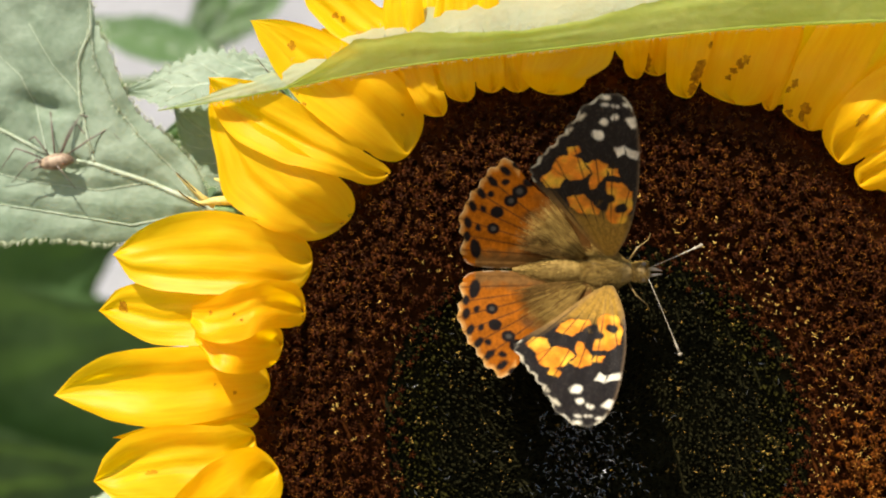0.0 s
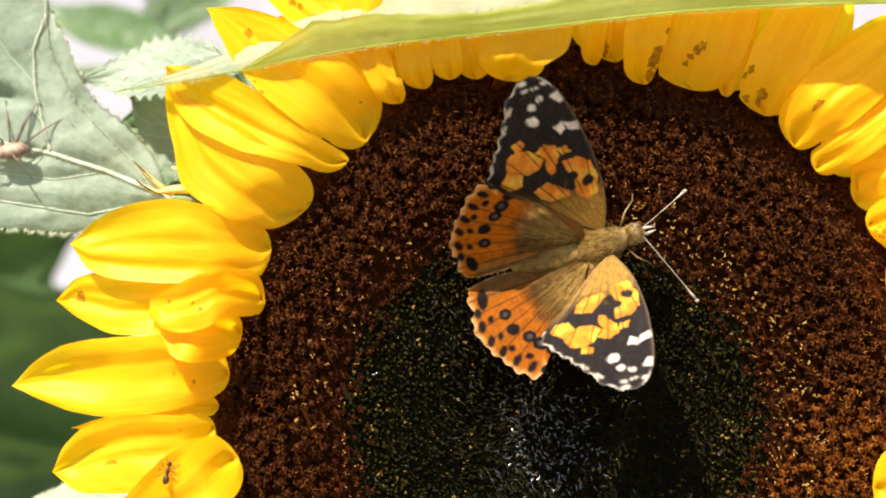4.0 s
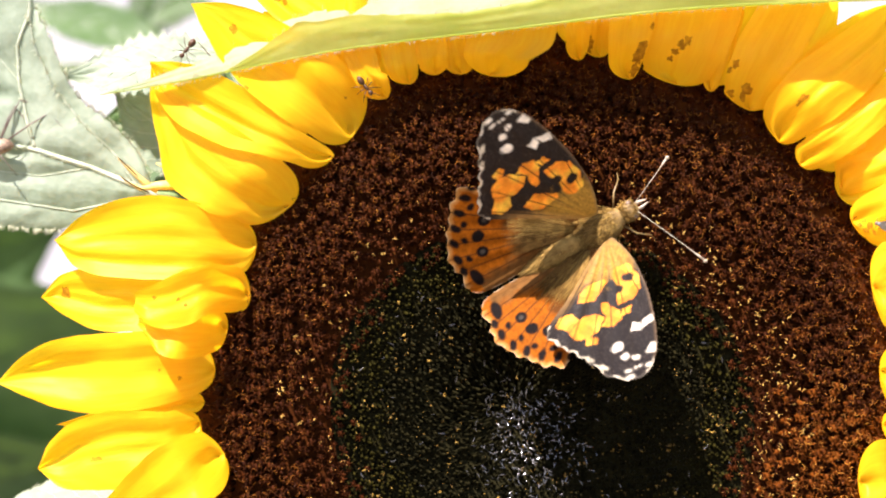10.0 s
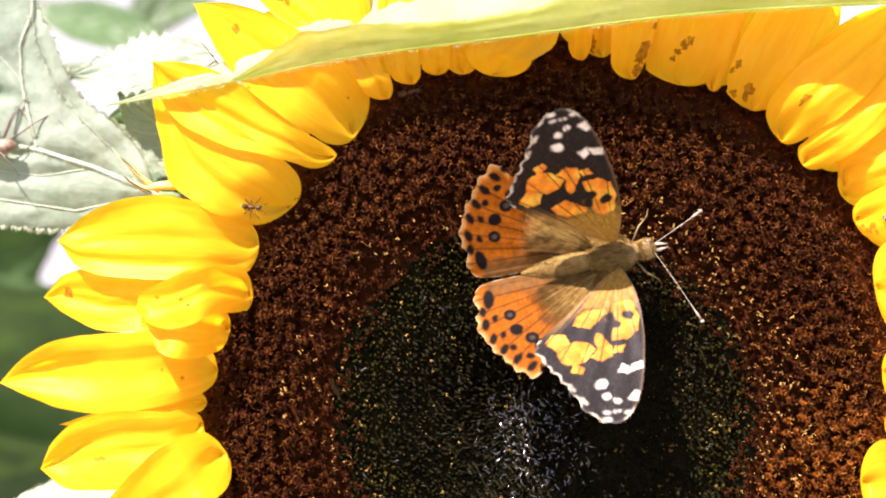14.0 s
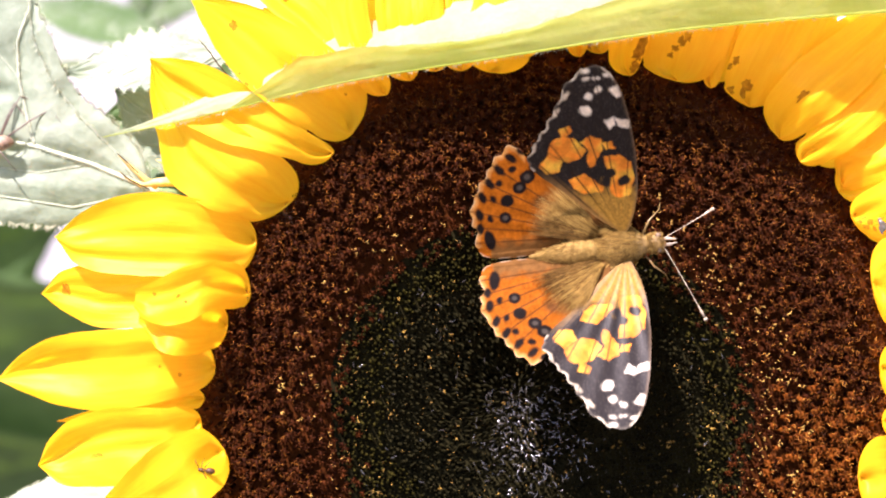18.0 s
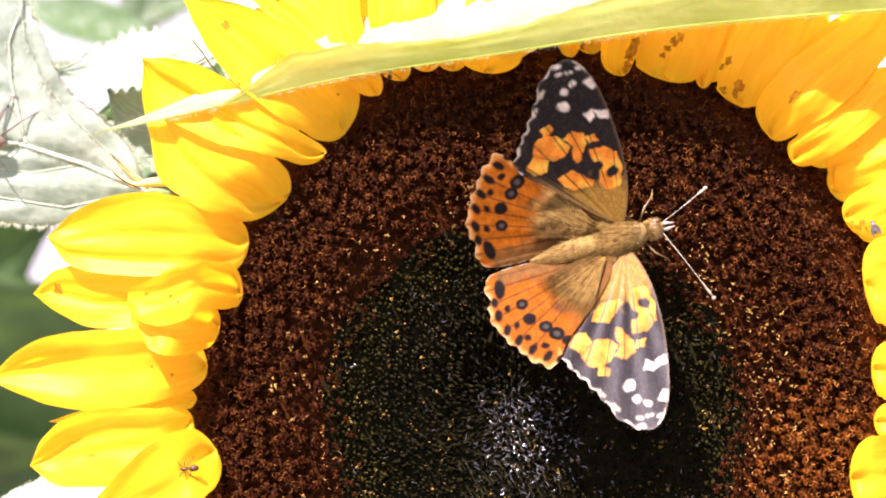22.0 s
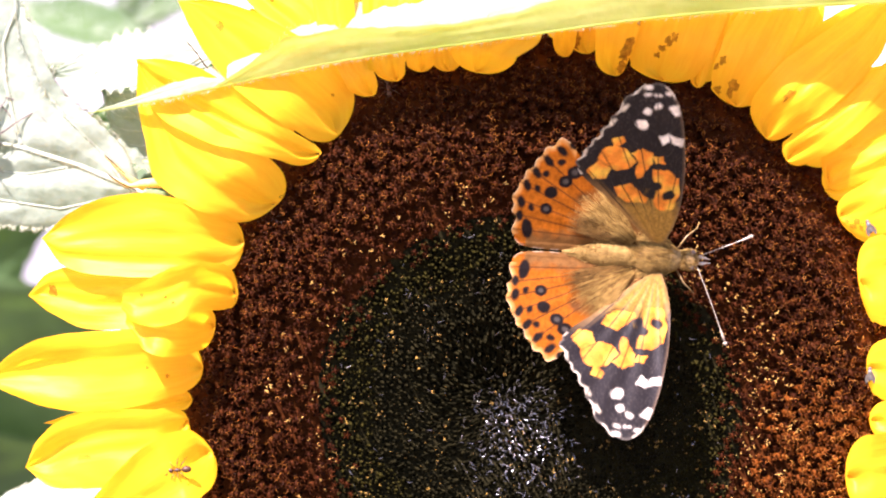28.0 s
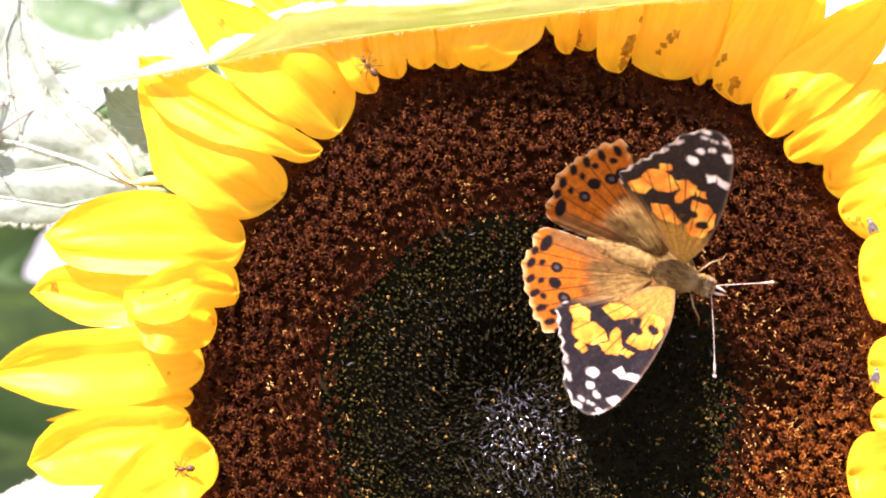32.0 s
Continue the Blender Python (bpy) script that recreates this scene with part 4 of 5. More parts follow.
# a whitewashed garden wall closes the view
wall_bm = bmesh.new()
bmesh.ops.create_cube(wall_bm, size=1, matrix=Matrix.Translation((0, 3.1, 1.6)) @ Matrix.Diagonal((14, 0.25, 3.4, 1)))
bmesh.ops.bevel(wall_bm, geom=wall_bm.edges[:], offset=0.02, segments=2, affect="EDGES")
wall_me = bpy.data.meshes.new("wall")
wall_bm.to_mesh(wall_me)
wall_me.materials.append(PLASTER)
tagged(new("wall_garden", wall_me), "pale whitewashed garden wall behind the plants", "wall", kind="structure")


# ---- the butterfly ----
def closed_spline(points, n):
    """n points along a closed smooth curve through points."""
    p = np.array(points)
    k = len(p)
    seg = np.linalg.norm(np.roll(p, -1, 0) - p, axis=1)
    s = np.concatenate(([0], np.cumsum(seg)))
    out = []
    for i in range(n):
        t = s[-1] * i / n
        j = min(k - 1, int(np.searchsorted(s, t, side="right")) - 1)
        u = (t - s[j]) / seg[j]
        a, b, c, d = p[(j - 1) % k], p[j], p[(j + 1) % k], p[(j + 2) % k]
        out.append(0.5 * (2 * b + (c - a) * u + (2 * a - 5 * b + 4 * c - d) * u * u + (3 * b - a - 3 * c + d) * u ** 3))
    return np.array(out)


def inside(points, xy, soft, grow=1.03):
    """1 inside a polygon, 0 outside, with a soft rim."""
    p = np.array(points)
    p = p.mean(0) + (p - p.mean(0)) * grow
    q = np.roll(p, -1, 0)
    best = np.full(len(xy), 1e9)
    cross = np.zeros(len(xy), int)
    for a, b in zip(p, q):
        ab = b - a
        t = np.clip(((xy - a) @ ab) / (ab @ ab + 1e-12), 0, 1)
        best = np.minimum(best, np.linalg.norm(xy - a - t[:, None] * ab, axis=1))
        hit = (a[1] > xy[:, 1]) != (b[1] > xy[:, 1])
        xs = a[0] + (xy[:, 1] - a[1]) * ab[0] / (ab[1] if abs(ab[1]) > 1e-9 else 1e-9)
        cross += (hit & (xy[:, 0] < xs)).astype(int)
    d = np.where(cross % 2 == 1, best, -best)
    return np.clip(0.5 + d / soft, 0, 1)


def ellipse(c, xy, soft=0.25):
    x, y, rx, ry, turn = c
    a = radians(turn)
    dx, dy = xy[:, 0] - x, xy[:, 1] - y
    u, v = dx * math.cos(a) + dy * math.sin(a), -dx * math.sin(a) + dy * math.cos(a)
    return np.clip(0.5 + (1 - np.hypot(u / rx, v / ry)) * min(rx, ry) / soft, 0, 1)


def lay(base, mask, colour):
    return base * (1 - mask[:, None]) + np.array(colour) * mask[:, None]


FORE = [(0.3, 1.0), (1.3, 2.7), (2.0, 4.8), (2.5, 7.6), (2.65, 10.9), (2.6, 13.8), (2.2, 17.4), (1.7, 20.6), (0.95, 23.7), (0.1, 25.8), (-1.0, 27.5), (-2.2, 28.5), (-3.1, 28.7), (-4.1, 28.4), (-5.3, 27.8), (-6.4, 27.1), (-7.3, 26.1), (-8.1, 24.4), (-9.0, 22.7), (-9.9, 21.2), (-10.9, 19.5), (-12.1, 18.0), (-13.1, 16.3), (-13.7, 15.1), (-13.4, 13.6), (-12.0, 11.9), (-9.6, 9.7), (-7.6, 7.7), (-5.5, 5.5), (-3.5, 3.5), (-1.5, 1.9)]
HIND = [(-12.1, 15.5), (-12.9, 16.2), (-14.0, 16.2), (-15.1, 15.2), (-16.2, 14.5), (-17.2, 12.9), (-18.0, 11.7), (-19.0, 10.6), (-19.5, 9.1), (-20.2, 8.0), (-20.5, 6.5), (-20.4, 4.9), (-19.9, 4.0), (-20.1, 2.8), (-20.1, 1.3), (-19.4, 0.0), (-18.0, -0.6), (-15.4, -0.9), (-12.1, -0.9), (-8.8, -0.7), (-4.8, -0.4), (-0.5, 0.5), (-0.5, 3.5), (-3.3, 7.0), (-6.8, 10.0), (-10.2, 13.0)]
ORANGE_CELLS = [
    [(-7.7, 10.7), (-5.4, 11.3), (-2.5, 8.8), (-2.8, 8.2), (-5.6, 8.1), (-7.2, 9.3)],
    [(-12.1, 13.5), (-10.5, 15.5), (-8.5, 13.8), (-9.3, 12.3), (-11.1, 12.2)],
    [(-10.5, 15.7), (-10.1, 17.1), (-8.3, 17.9), (-6.5, 17.2), (-4.9, 15.0), (-5.7, 13.9), (-7.2, 13.7), (-8.3, 13.9)],
    [(-8.8, 19.0), (-7.3, 19.5), (-6.6, 18.5), (-7.7, 17.8), (-8.4, 18.0)],
]
ORANGE_MORE = [
    [(-5.7, 16.6), (-4.1, 17.3), (-2.4, 16.4), (-2.5, 14.9), (-3.6, 12.8), (-4.5, 12.4), (-4.8, 13.8), (-4.5, 15.0)],
    [(-2.4, 16.0), (-1.1, 16.1), (-0.5, 15.0), (-2.0, 14.8)],
    [(-2.3, 13.7), (0.0, 13.7), (1.7, 12.4), (2.1, 9.8), (1.3, 7.1), (-0.5, 6.8), (-1.7, 7.8), (-1.5, 9.5), (-1.0, 10.8), (-1.8, 11.6)],
]
WHITE_BARS = [
    [(-2.0, 19.7), (-0.5, 19.9), (-0.1, 18.7), (-1.2, 18.1)],
    [(-0.3, 19.8), (1.3, 19.3), (1.5, 17.8), (0.3, 18.4)],
    [(1.35, 19.2), (2.1, 19.2), (2.1, 17.8), (1.6, 17.8)],
    [(-1.0, 24.5), (0.5, 25.0), (0.9, 23.2), (0.2, 23.0)],
]
WHITE_DOTS = [(-5.0, 21.7, 0.62, 0.62, 20), (-4.4, 21.4, 0.68, 0.85, 40), (-4.0, 23.7, 0.60, 0.56, 0), (-2.5, 24.7, 0.58, 0.58, 0), (-6.3, 26.9, 0.6, 0.28, 20), (-4.2, 27.9, 0.6, 0.28, 0), (-2.7, 26.6, 0.55, 0.25, -10), (-4.2, 26.6, 0.5, 0.24, 10), (-1.2, 26.9, 0.45, 0.25, -20)]
RIM_SPOTS = [(-7.4, 24.3, 0.8, 0.35, 55), (-9.0, 21.8, 0.85, 0.38, 55), (-10.9, 19.4, 0.8, 0.35, 50), (-12.7, 16.6, 0.75, 0.35, 55)]
BLACK, ORANGE, CREAM = (0.010, 0.007, 0.006), (0.76, 0.235, 0.014), (0.80, 0.72, 0.56)


def grain(xy, k, seed):
    return np.array([noise.noise(Vector((x * k, y * k, seed))) for x, y in xy])


def rim_distance(loop, xy):
    d = np.full(len(xy), 1e9)
    for a, b in zip(loop, np.roll(loop, -1, 0)):
        ab = b - a
        t = np.clip(((xy - a) @ ab) / (ab @ ab + 1e-12), 0, 1)
        d = np.minimum(d, np.linalg.norm(xy - a - t[:, None] * ab, axis=1))
    return d


def veins_of(xy, roots, angles, width):
    out = np.zeros(len(xy))
    for (rx, ry), a in zip(roots, angles):
        dx, dy = xy[:, 0] - rx, xy[:, 1] - ry
        u, v = dx * math.cos(radians(a)) + dy * math.sin(radians(a)), -dx * math.sin(radians(a)) + dy * math.cos(radians(a))
        out = np.maximum(out, np.where(u > 0, np.clip(1.3 - np.abs(v) / width, 0, 1), 0))
    return out


def fore_pigment(xy, loop):
    g, g2, g3 = grain(xy, 0.9, 1), grain(xy, 3.0, 2), grain(xy, 0.42, 9)
    r = np.hypot(xy[:, 0] - 0.0, xy[:, 1])
    colour = np.tile(np.array((0.36, 0.195, 0.026)), (len(xy), 1)) * (1 + 0.5 * g2[:, None])
    dark = np.clip((r + 0.30 * xy[:, 0] - 7.0 + g * 1.4 + 1.6 * g2) / 2.6, 0, 1)
    colour = lay(colour, dark, BLACK)
    colour = lay(colour, dark * np.clip(1.2 * grain(xy, 6.0, 11) - 0.30, 0, 0.25), (0.16, 0.13, 0.10))
    wob = xy + 0.22 * np.stack([grain(xy, 1.1, 5), grain(xy, 1.1, 6)], 1) + 0.10 * np.stack([grain(xy, 5.0, 7), grain(xy, 5.0, 8)], 1)
    warm = np.array(ORANGE)
    for poly in ORANGE_CELLS + ORANGE_MORE:
        m = inside(poly, wob, 0.14)
        colour = colour * (1 - m[:, None]) + (warm * (1 + 0.25 * g[:, None]) + np.array((0.10, 0.24, 0.03)) * np.clip(0.05 + 1.7 * g3, 0, 1)[:, None]) * m[:, None]
    for e in ((0.6, 9.5, 1.0, 0.8, 30), (-1.4, 11.0, 0.85, 0.75, 0), (-2.1, 9.6, 0.5, 0.9, 0)):
        colour = lay(colour, ellipse(e, wob), BLACK)
    for poly in WHITE_BARS:
        colour = lay(colour, inside(poly, wob, 0.16), CREAM)
    for e in RIM_SPOTS:
        colour = lay(colour, ellipse(e, wob) * 0.9, (0.62, 0.54, 0.38))
    for e in WHITE_DOTS:
        colour = lay(colour, ellipse(e, wob), CREAM)
    fold = np.clip((xy[:, 1] - 1.12 * -xy[:, 0] - 1.2) / -1.4, 0, 1) * np.clip((13 - xy[:, 1]) / 4, 0, 1)
    colour = lay(colour, fold * 0.8, (0.30, 0.17, 0.05))
    colour = lay(colour, veins_of(xy, [(0, 0)] * 6, (84, 96, 104, 112, 121, 131), 0.12) * 0.9 * np.clip((r - 5.5) / 4.0, 0.12, 1), (0.012, 0.008, 0.005))
    d = rim_distance(loop, xy)
    edge = np.clip(1.2 - d / 0.32, 0, 1) * (xy[:, 1] > 13) * (xy[:, 0] < 0.0)
    colour = lay(colour, edge * np.where(np.sin(np.arctan2(xy[:, 1] - 10, xy[:, 0] + 3) * 27) > 0.1, 0.9, 0.15), (0.66, 0.58, 0.42))
    lead = np.clip(1.1 - d / 0.45, 0, 1) * (xy[:, 0] > -0.2)
    return lay(colour, lead * 0.7, (0.16, 0.10, 0.05))


HIND_EYES = [(-11.4, 11.3, 1.25, 1.05, 30), (-12.7, 9.8, 1.1, 0.95, 20), (-14.8, 8.0, 1.05, 0.95, 0), (-15.3, 5.4, 0.95, 0.9, 0), (-18.0, 2.2, 0.85, 1.6, 10)]
HIND_MARKS = [(-17.6, 5.5, 0.45, 0.6, 20), (-16.9, 8.5, 0.45, 0.6, 30), (-15.8, 10.8, 0.55, 0.5, 30), (-13.6, 12.7, 0.65, 0.5, 20), (-9.9, 12.9, 1.1, 0.8, 30), (-19.2, 6.3, 0.55, 0.95, 10), (-18.5, 8.9, 0.55, 0.95, 25), (-17.2, 10.9, 0.55, 0.95, 35), (-15.5, 12.8, 0.55, 1.0, 40), (-13.6, 14.4, 0.55, 1.0, 50), (-11.7, 15.3, 0.6, 1.0, 70), (-19.3, 4.1, 0.55, 0.8, 0)]


def hind_pigment(xy, loop):
    g, g2 = grain(xy, 0.7, 3), grain(xy, 2.6, 4)
    colour = np.tile(np.array((0.30, 0.082, 0.004)), (len(xy), 1)) * (1 + 0.25 * g2[:, None])
    basal = np.clip((xy[:, 0] + 13.0 - 0.35 * xy[:, 1] + g * 1.5) / 3.5, 0, 1)
    inner = np.clip((2.6 + g - xy[:, 1]) / 1.6, 0, 1) * (xy[:, 0] > -18)
    colour = lay(colour, np.maximum(basal, inner) * 0.88, (0.15, 0.075, 0.021))
    colour = lay(colour, ellipse((-9.8, 7.5, 1.3, 0.8, 30), xy, 0.8) * 0.75, (0.07, 0.035, 0.012))
    wob = xy + 0.12 * np.stack([grain(xy, 1.6, 5), grain(xy, 1.6, 6)], 1)
    d = rim_distance(loop, xy)
    outer = (xy[:, 0] < -11.5)
    colour = lay(colour, np.clip(1.3 - d / 0.7, 0, 1) * outer * (xy[:, 1] > 1.2) * 0.6, (0.60, 0.34, 0.10))
    colour = lay(colour, veins_of(xy, [(-1, 1)] * 6, (141, 149, 156, 163, 170, 177), 0.13) * 0.85, (0.07, 0.026, 0.008))
    for e in HIND_MARKS:
        colour = lay(colour, ellipse((e[0], e[1], e[2] * 1.05, e[3] * 1.05, e[4]), wob, 0.3), BLACK)
    for i, e in enumerate(HIND_EYES):
        colour = lay(colour, ellipse(e, wob, 0.25), BLACK)
        if i in (0, 1, 3):
            x, y, rx, ry, t = e
            colour = lay(colour, ellipse((x, y, rx * 0.40, ry * 0.40, t), xy, 0.3) * 0.6, (0.09, 0.075, 0.06))
    wave = np.sin(np.arctan2(xy[:, 1] - 6, xy[:, 0] + 10) * 24) > -0.2
    return lay(colour, np.clip(1.1 - d / 0.22, 0, 1) * outer * np.where(wave, 0.5, 0.0), (0.52, 0.44, 0.30))


def wing_mesh(name, outline, centre, pigment, mirror, camber, scallop):
    ns, nk = 300, 56
    loop = closed_spline(outline, ns)
    c = np.array(centre)
    if scallop:
        out = loop - c
        ang = np.arctan2(out[:, 1], out[:, 0])
        far = (loop[:, 0] < scallop[0]) & (loop[:, 1] > scallop[1])
        loop = c + out * (1 + np.where(far, 0.022 * np.cos(ang * scallop[2]), 0))[:, None]
    ks = np.linspace(0, 1, nk + 1)[1:]
    xy = np.concatenate([[c]] + [c + k * (loop - c) for k in ks])
    colour = np.clip(pigment(xy, loop), 0, 1)
    reach = np.hypot(xy[:, 0], xy[:, 1])
    z = camber * (reach / 28) ** 2.2 + 0.045 * np.sin(np.degrees(np.arctan2(xy[:, 1], xy[:, 0])) * 0.55) * np.clip(reach / 10, 0, 1)
    sg = -1 if mirror else 1
    verts = np.stack([xy[:, 0] * MM, sg * 1.03 * xy[:, 1] * MM, z * MM], 1)
    faces = []
    for i in range(ns):
        j = (i + 1) % ns
        faces.append((0, 1 + i, 1 + j))
        for k in range(nk - 1):
            a, b = 1 + k * ns + i, 1 + k * ns + j
            faces.append((a, a + ns, b + ns, b))
    if mirror:
        faces = [q[::-1] for q in faces]
    me = mesh_of(name, verts.tolist(), faces, WING if name == "forewing" else HIND_WING)
    layer = me.color_attributes.new("pigment", "FLOAT_COLOR", "POINT")
    layer.data.foreach_set("color", np.concatenate([colour, np.ones((len(xy), 1))], 1).ravel())
    return me


UNIT = 0.0868 * MM
butterfly = thing("butterfly", pose(0.0213, -0.0065, 1.4994, 90), "orange and black butterfly with white spots on its wing tips", "butterfly")
FORE_HINGE, HIND_HINGE = Vector((-45, 14, 8)) * UNIT, Vector((-75, 12, 4)) * UNIT
wings = {}
for side, sg in (("left", 1), ("right", -1)):
    for kind, outline, centre, pig, camber, scallop, hinge in (
        ("forewing", FORE, (-4.0, 14.0), fore_pigment, 2.6, (-4.5, 14, 27), FORE_HINGE),
        ("hindwing", HIND, (-11.5, 7.0), hind_pigment, 0.2, (-12.5, 0.8, 24), HIND_HINGE),
    ):
        me = wing_mesh(kind, outline, centre, pig, sg < 0, camber, scallop)
        wings[kind, side] = part(kind, me, butterfly, "orange, black and white forewing" if kind == "forewing" else "orange hindwing with a row of black eyespots", Matrix.Translation((hinge.x, sg * hinge.y, hinge.z)))


def body_length(points, nv=14):
    """A soft body turned about the x axis from (x, radius, height) stations in mm."""
    verts, faces = [], []
    for i, (x, r, z) in enumerate(points):
        for j in range(nv):
            a = 2 * math.pi * j / nv
            k = 1 + 0.05 * noise.noise(Vector((x, math.cos(a) * 2, math.sin(a) * 2)))
            verts.append(Vector((x, r * k * math.cos(a), z + r * k * 0.9 * math.sin(a))) * MM)
    n = len(points)
    for i in range(n - 1):
        for j in range(nv):
            faces.append((i * nv + j, i * nv + (j + 1) % nv, (i + 1) * nv + (j + 1) % nv, (i + 1) * nv + j))
    faces.append(tuple(range(nv))[::-1])
    faces.append(tuple(range((n - 1) * nv, n * nv)))
    return verts, faces


part("thorax", mesh_of("thorax", *body_length([(0.3, 0.7, -0.2), (-0.6, 1.4, -0.2), (-2, 2.25, -0.35), (-4, 2.65, -0.35), (-6, 2.5, -0.45), (-7.6, 1.9, -0.5), (-8.4, 1.2, -0.6)]), BODY), butterfly, "furry golden-brown thorax")
rings = []
for i in range(34):
    x = -7.4 - 11.4 * i / 33
    u = (x + 7.4) / -11.4
    rings.append((x, (1.25 + 1.05 * math.sin(min(1.0, u / 0.36) * math.pi / 2)) * (1 - 0.84 * smooth_step(0.34, 1.08, u)) * (0.955 if i % 4 == 3 else 1.0), 0.10 - 0.35 * u))
part("abdomen", mesh_of("abdomen", *body_length(rings, 20), ABDOMEN), butterfly, "banded olive-tan tapering abdomen")
part("head", mesh_of("head", *body_length([(-0.2, 0.9, 0), (0.5, 1.4, 0.1), (1.3, 1.45, 0.1), (2.0, 1.1, 0.0), (2.4, 0.6, -0.1)]), BODY), butterfly, "furry brown head")
part("palp", mesh_of("palp", *joined(*[tube([Vector((1.8, 0.5 * s, -0.2)) * MM, Vector((3.0, 0.45 * s, 0.1)) * MM, Vector((4.2, 0.25 * s, 0.4)) * MM], [0.28 * MM, 0.26 * MM, 0.05 * MM], 6) for s in (-1, 1)]), PALE), butterfly, "pale pointed palps")
for s in (-1, 1):
    part("eye", mesh_of("eye", *blob(Vector((1.3, 1.05 * s, 0.35)) * MM, (0.65 * MM, 0.55 * MM, 0.7 * MM), 8, 12), EYE), butterfly)
    ant_tip = Vector((9.8, 4.2, 2.5)) if s > 0 else Vector((6.9, -12.4, 2.5))
    root = Vector((1.9, 0.5 * s, 0.7))
    pts = [(root + (ant_tip - root) * (i / 10) + Vector((0, 0, 0.7 * math.sin(math.pi * i / 10)))) * MM for i in range(11)]
    feeler = part("antenna", mesh_of("antenna", *tube(pts, [0.058 * MM] * 8 + [0.09 * MM, 0.20 * MM, 0.18 * MM], 6), PALE), butterfly, "thin pale antenna with a club tip")
    part("club", mesh_of("club", *blob(ant_tip * MM, (0.34 * MM, 0.3 * MM, 0.3 * MM), 6, 8), PALE), feeler)
    for x0, x1, y1 in ((-1.0, 2.2, 5.0), (-3.6, -3.0, 5.2), (-5.4, -8.0, 4.6)):
        pts = [Vector((x0, 1.3 * s, -1.0)), Vector((x0 * 0.6 + x1 * 0.4, 3.6 * s, 0.2)), Vector((x1, y1 * s, -2.2)), Vector((x1 + 0.5, (y1 + 1.0) * s, -3.4))]
        part("leg", mesh_of("leg", *tube([p * MM for p in pts], [0.17 * MM, 0.14 * MM, 0.10 * MM, 0.06 * MM], 5), LEG), butterfly)
rnd = random.Random(3)
hairs = []
for _ in range(5200):
    x, a = rnd.uniform(-8.8, 0.2), rnd.uniform(-0.5, math.pi + 0.5)
    r = 2.65 - 0.11 * (x + 4) ** 2 if x > -7 else 1.8
    p = Vector((x, r * math.cos(a), -0.3 + r * 0.9 * math.sin(a)))
    d = Vector((rnd.uniform(-1.8, -0.8), 0.5 * math.cos(a) + rnd.uniform(-0.3, 0.3), 0.30 * math.sin(a) + rnd.uniform(-0.2, 0.15))) * rnd.uniform(0.5, 1.1)
    hairs.append(tube([p * MM, (p + d * 0.6) * MM, (p + d + Vector((0, 0, -0.15))) * MM], [0.028 * MM, 0.022 * MM, 0.006 * MM], 3))
for side, sg in (("left", 1), ("right", -1)):
    golden_tufts, brown_tufts = [], []
    for _ in range(2600):
        a, r = radians(rnd.uniform(13, 62)), rnd.uniform(1.8, 7.0)
        p = Vector((-r * math.cos(a), sg * r * math.sin(a), 0.30))
        a2 = a * rnd.uniform(0.70, 0.98)
        ln = rnd.uniform(2.5, 6.5)
        d = Vector((-ln * math.cos(a2), sg * ln * math.sin(a2), rnd.uniform(0.05, 0.45)))
        (golden_tufts if a > radians(rnd.uniform(20, 38)) else brown_tufts).append(tube([p * MM, (p + d * 0.5 + Vector((0, 0, 0.3))) * MM, (p + d) * MM], [0.026 * MM, 0.022 * MM, 0.006 * MM], 3))
    part("fur", mesh_of("fur", *joined(*golden_tufts), FUR), wings["hindwing", side], "long golden hairs at the wing base", kind="stuff")
    part("fur", mesh_of("fur", *joined(*brown_tufts), FUR_DARK), wings["hindwing", side], "long brown hairs beside the abdomen", kind="stuff")
for _ in range(700):
    x, s = rnd.uniform(-6, -2), rnd.choice((-1, 1))
    p = Vector((x, s * rnd.uniform(1.6, 2.6), 0.3 + rnd.uniform(0, 0.5)))
    d = Vector((rnd.uniform(-5.5, -2.5), s * rnd.uniform(0.6, 3.2), rnd.uniform(-0.2, 0.7)))
    hairs.append(tube([p * MM, (p + d * 0.5 + Vector((0, 0, 0.25))) * MM, (p + d) * MM], [0.026 * MM, 0.022 * MM, 0.006 * MM], 3))
for _ in range(2000):  # short hair on the abdomen, the collar and the head
    if rnd.random() < 0.45:
        x, y, z = rnd.choice(rings[2:30])
        a = rnd.uniform(-0.4, math.pi + 0.4)
        p = Vector((x, y * math.cos(a), z + y * 0.88 * math.sin(a)))
        d = Vector((rnd.uniform(-0.9, -0.4), 0.12 * math.cos(a) + rnd.uniform(-0.15, 0.15), 0.10 * math.sin(a)))
    else:
        x, a = rnd.uniform(-0.4, 2.0), rnd.uniform(-0.6, math.pi + 0.6)
        r = 1.35 - 0.2 * abs(x - 0.8)
        p = Vector((x, r * math.cos(a), 0.05 + r * 0.88 * math.sin(a)))
        d = Vector((rnd.uniform(-0.4, 0.4), 0.5 * math.cos(a), 0.5 * math.sin(a))) * rnd.uniform(0.5, 1.2)
    hairs.append(tube([p * MM, (p + d * 0.6) * MM, (p + d) * MM], [0.030 * MM, 0.024 * MM, 0.006 * MM], 3))
part("fur", mesh_of("fur", *joined(*hairs), FUR), butterfly, "long golden-brown hairs over the back", kind="stuff")

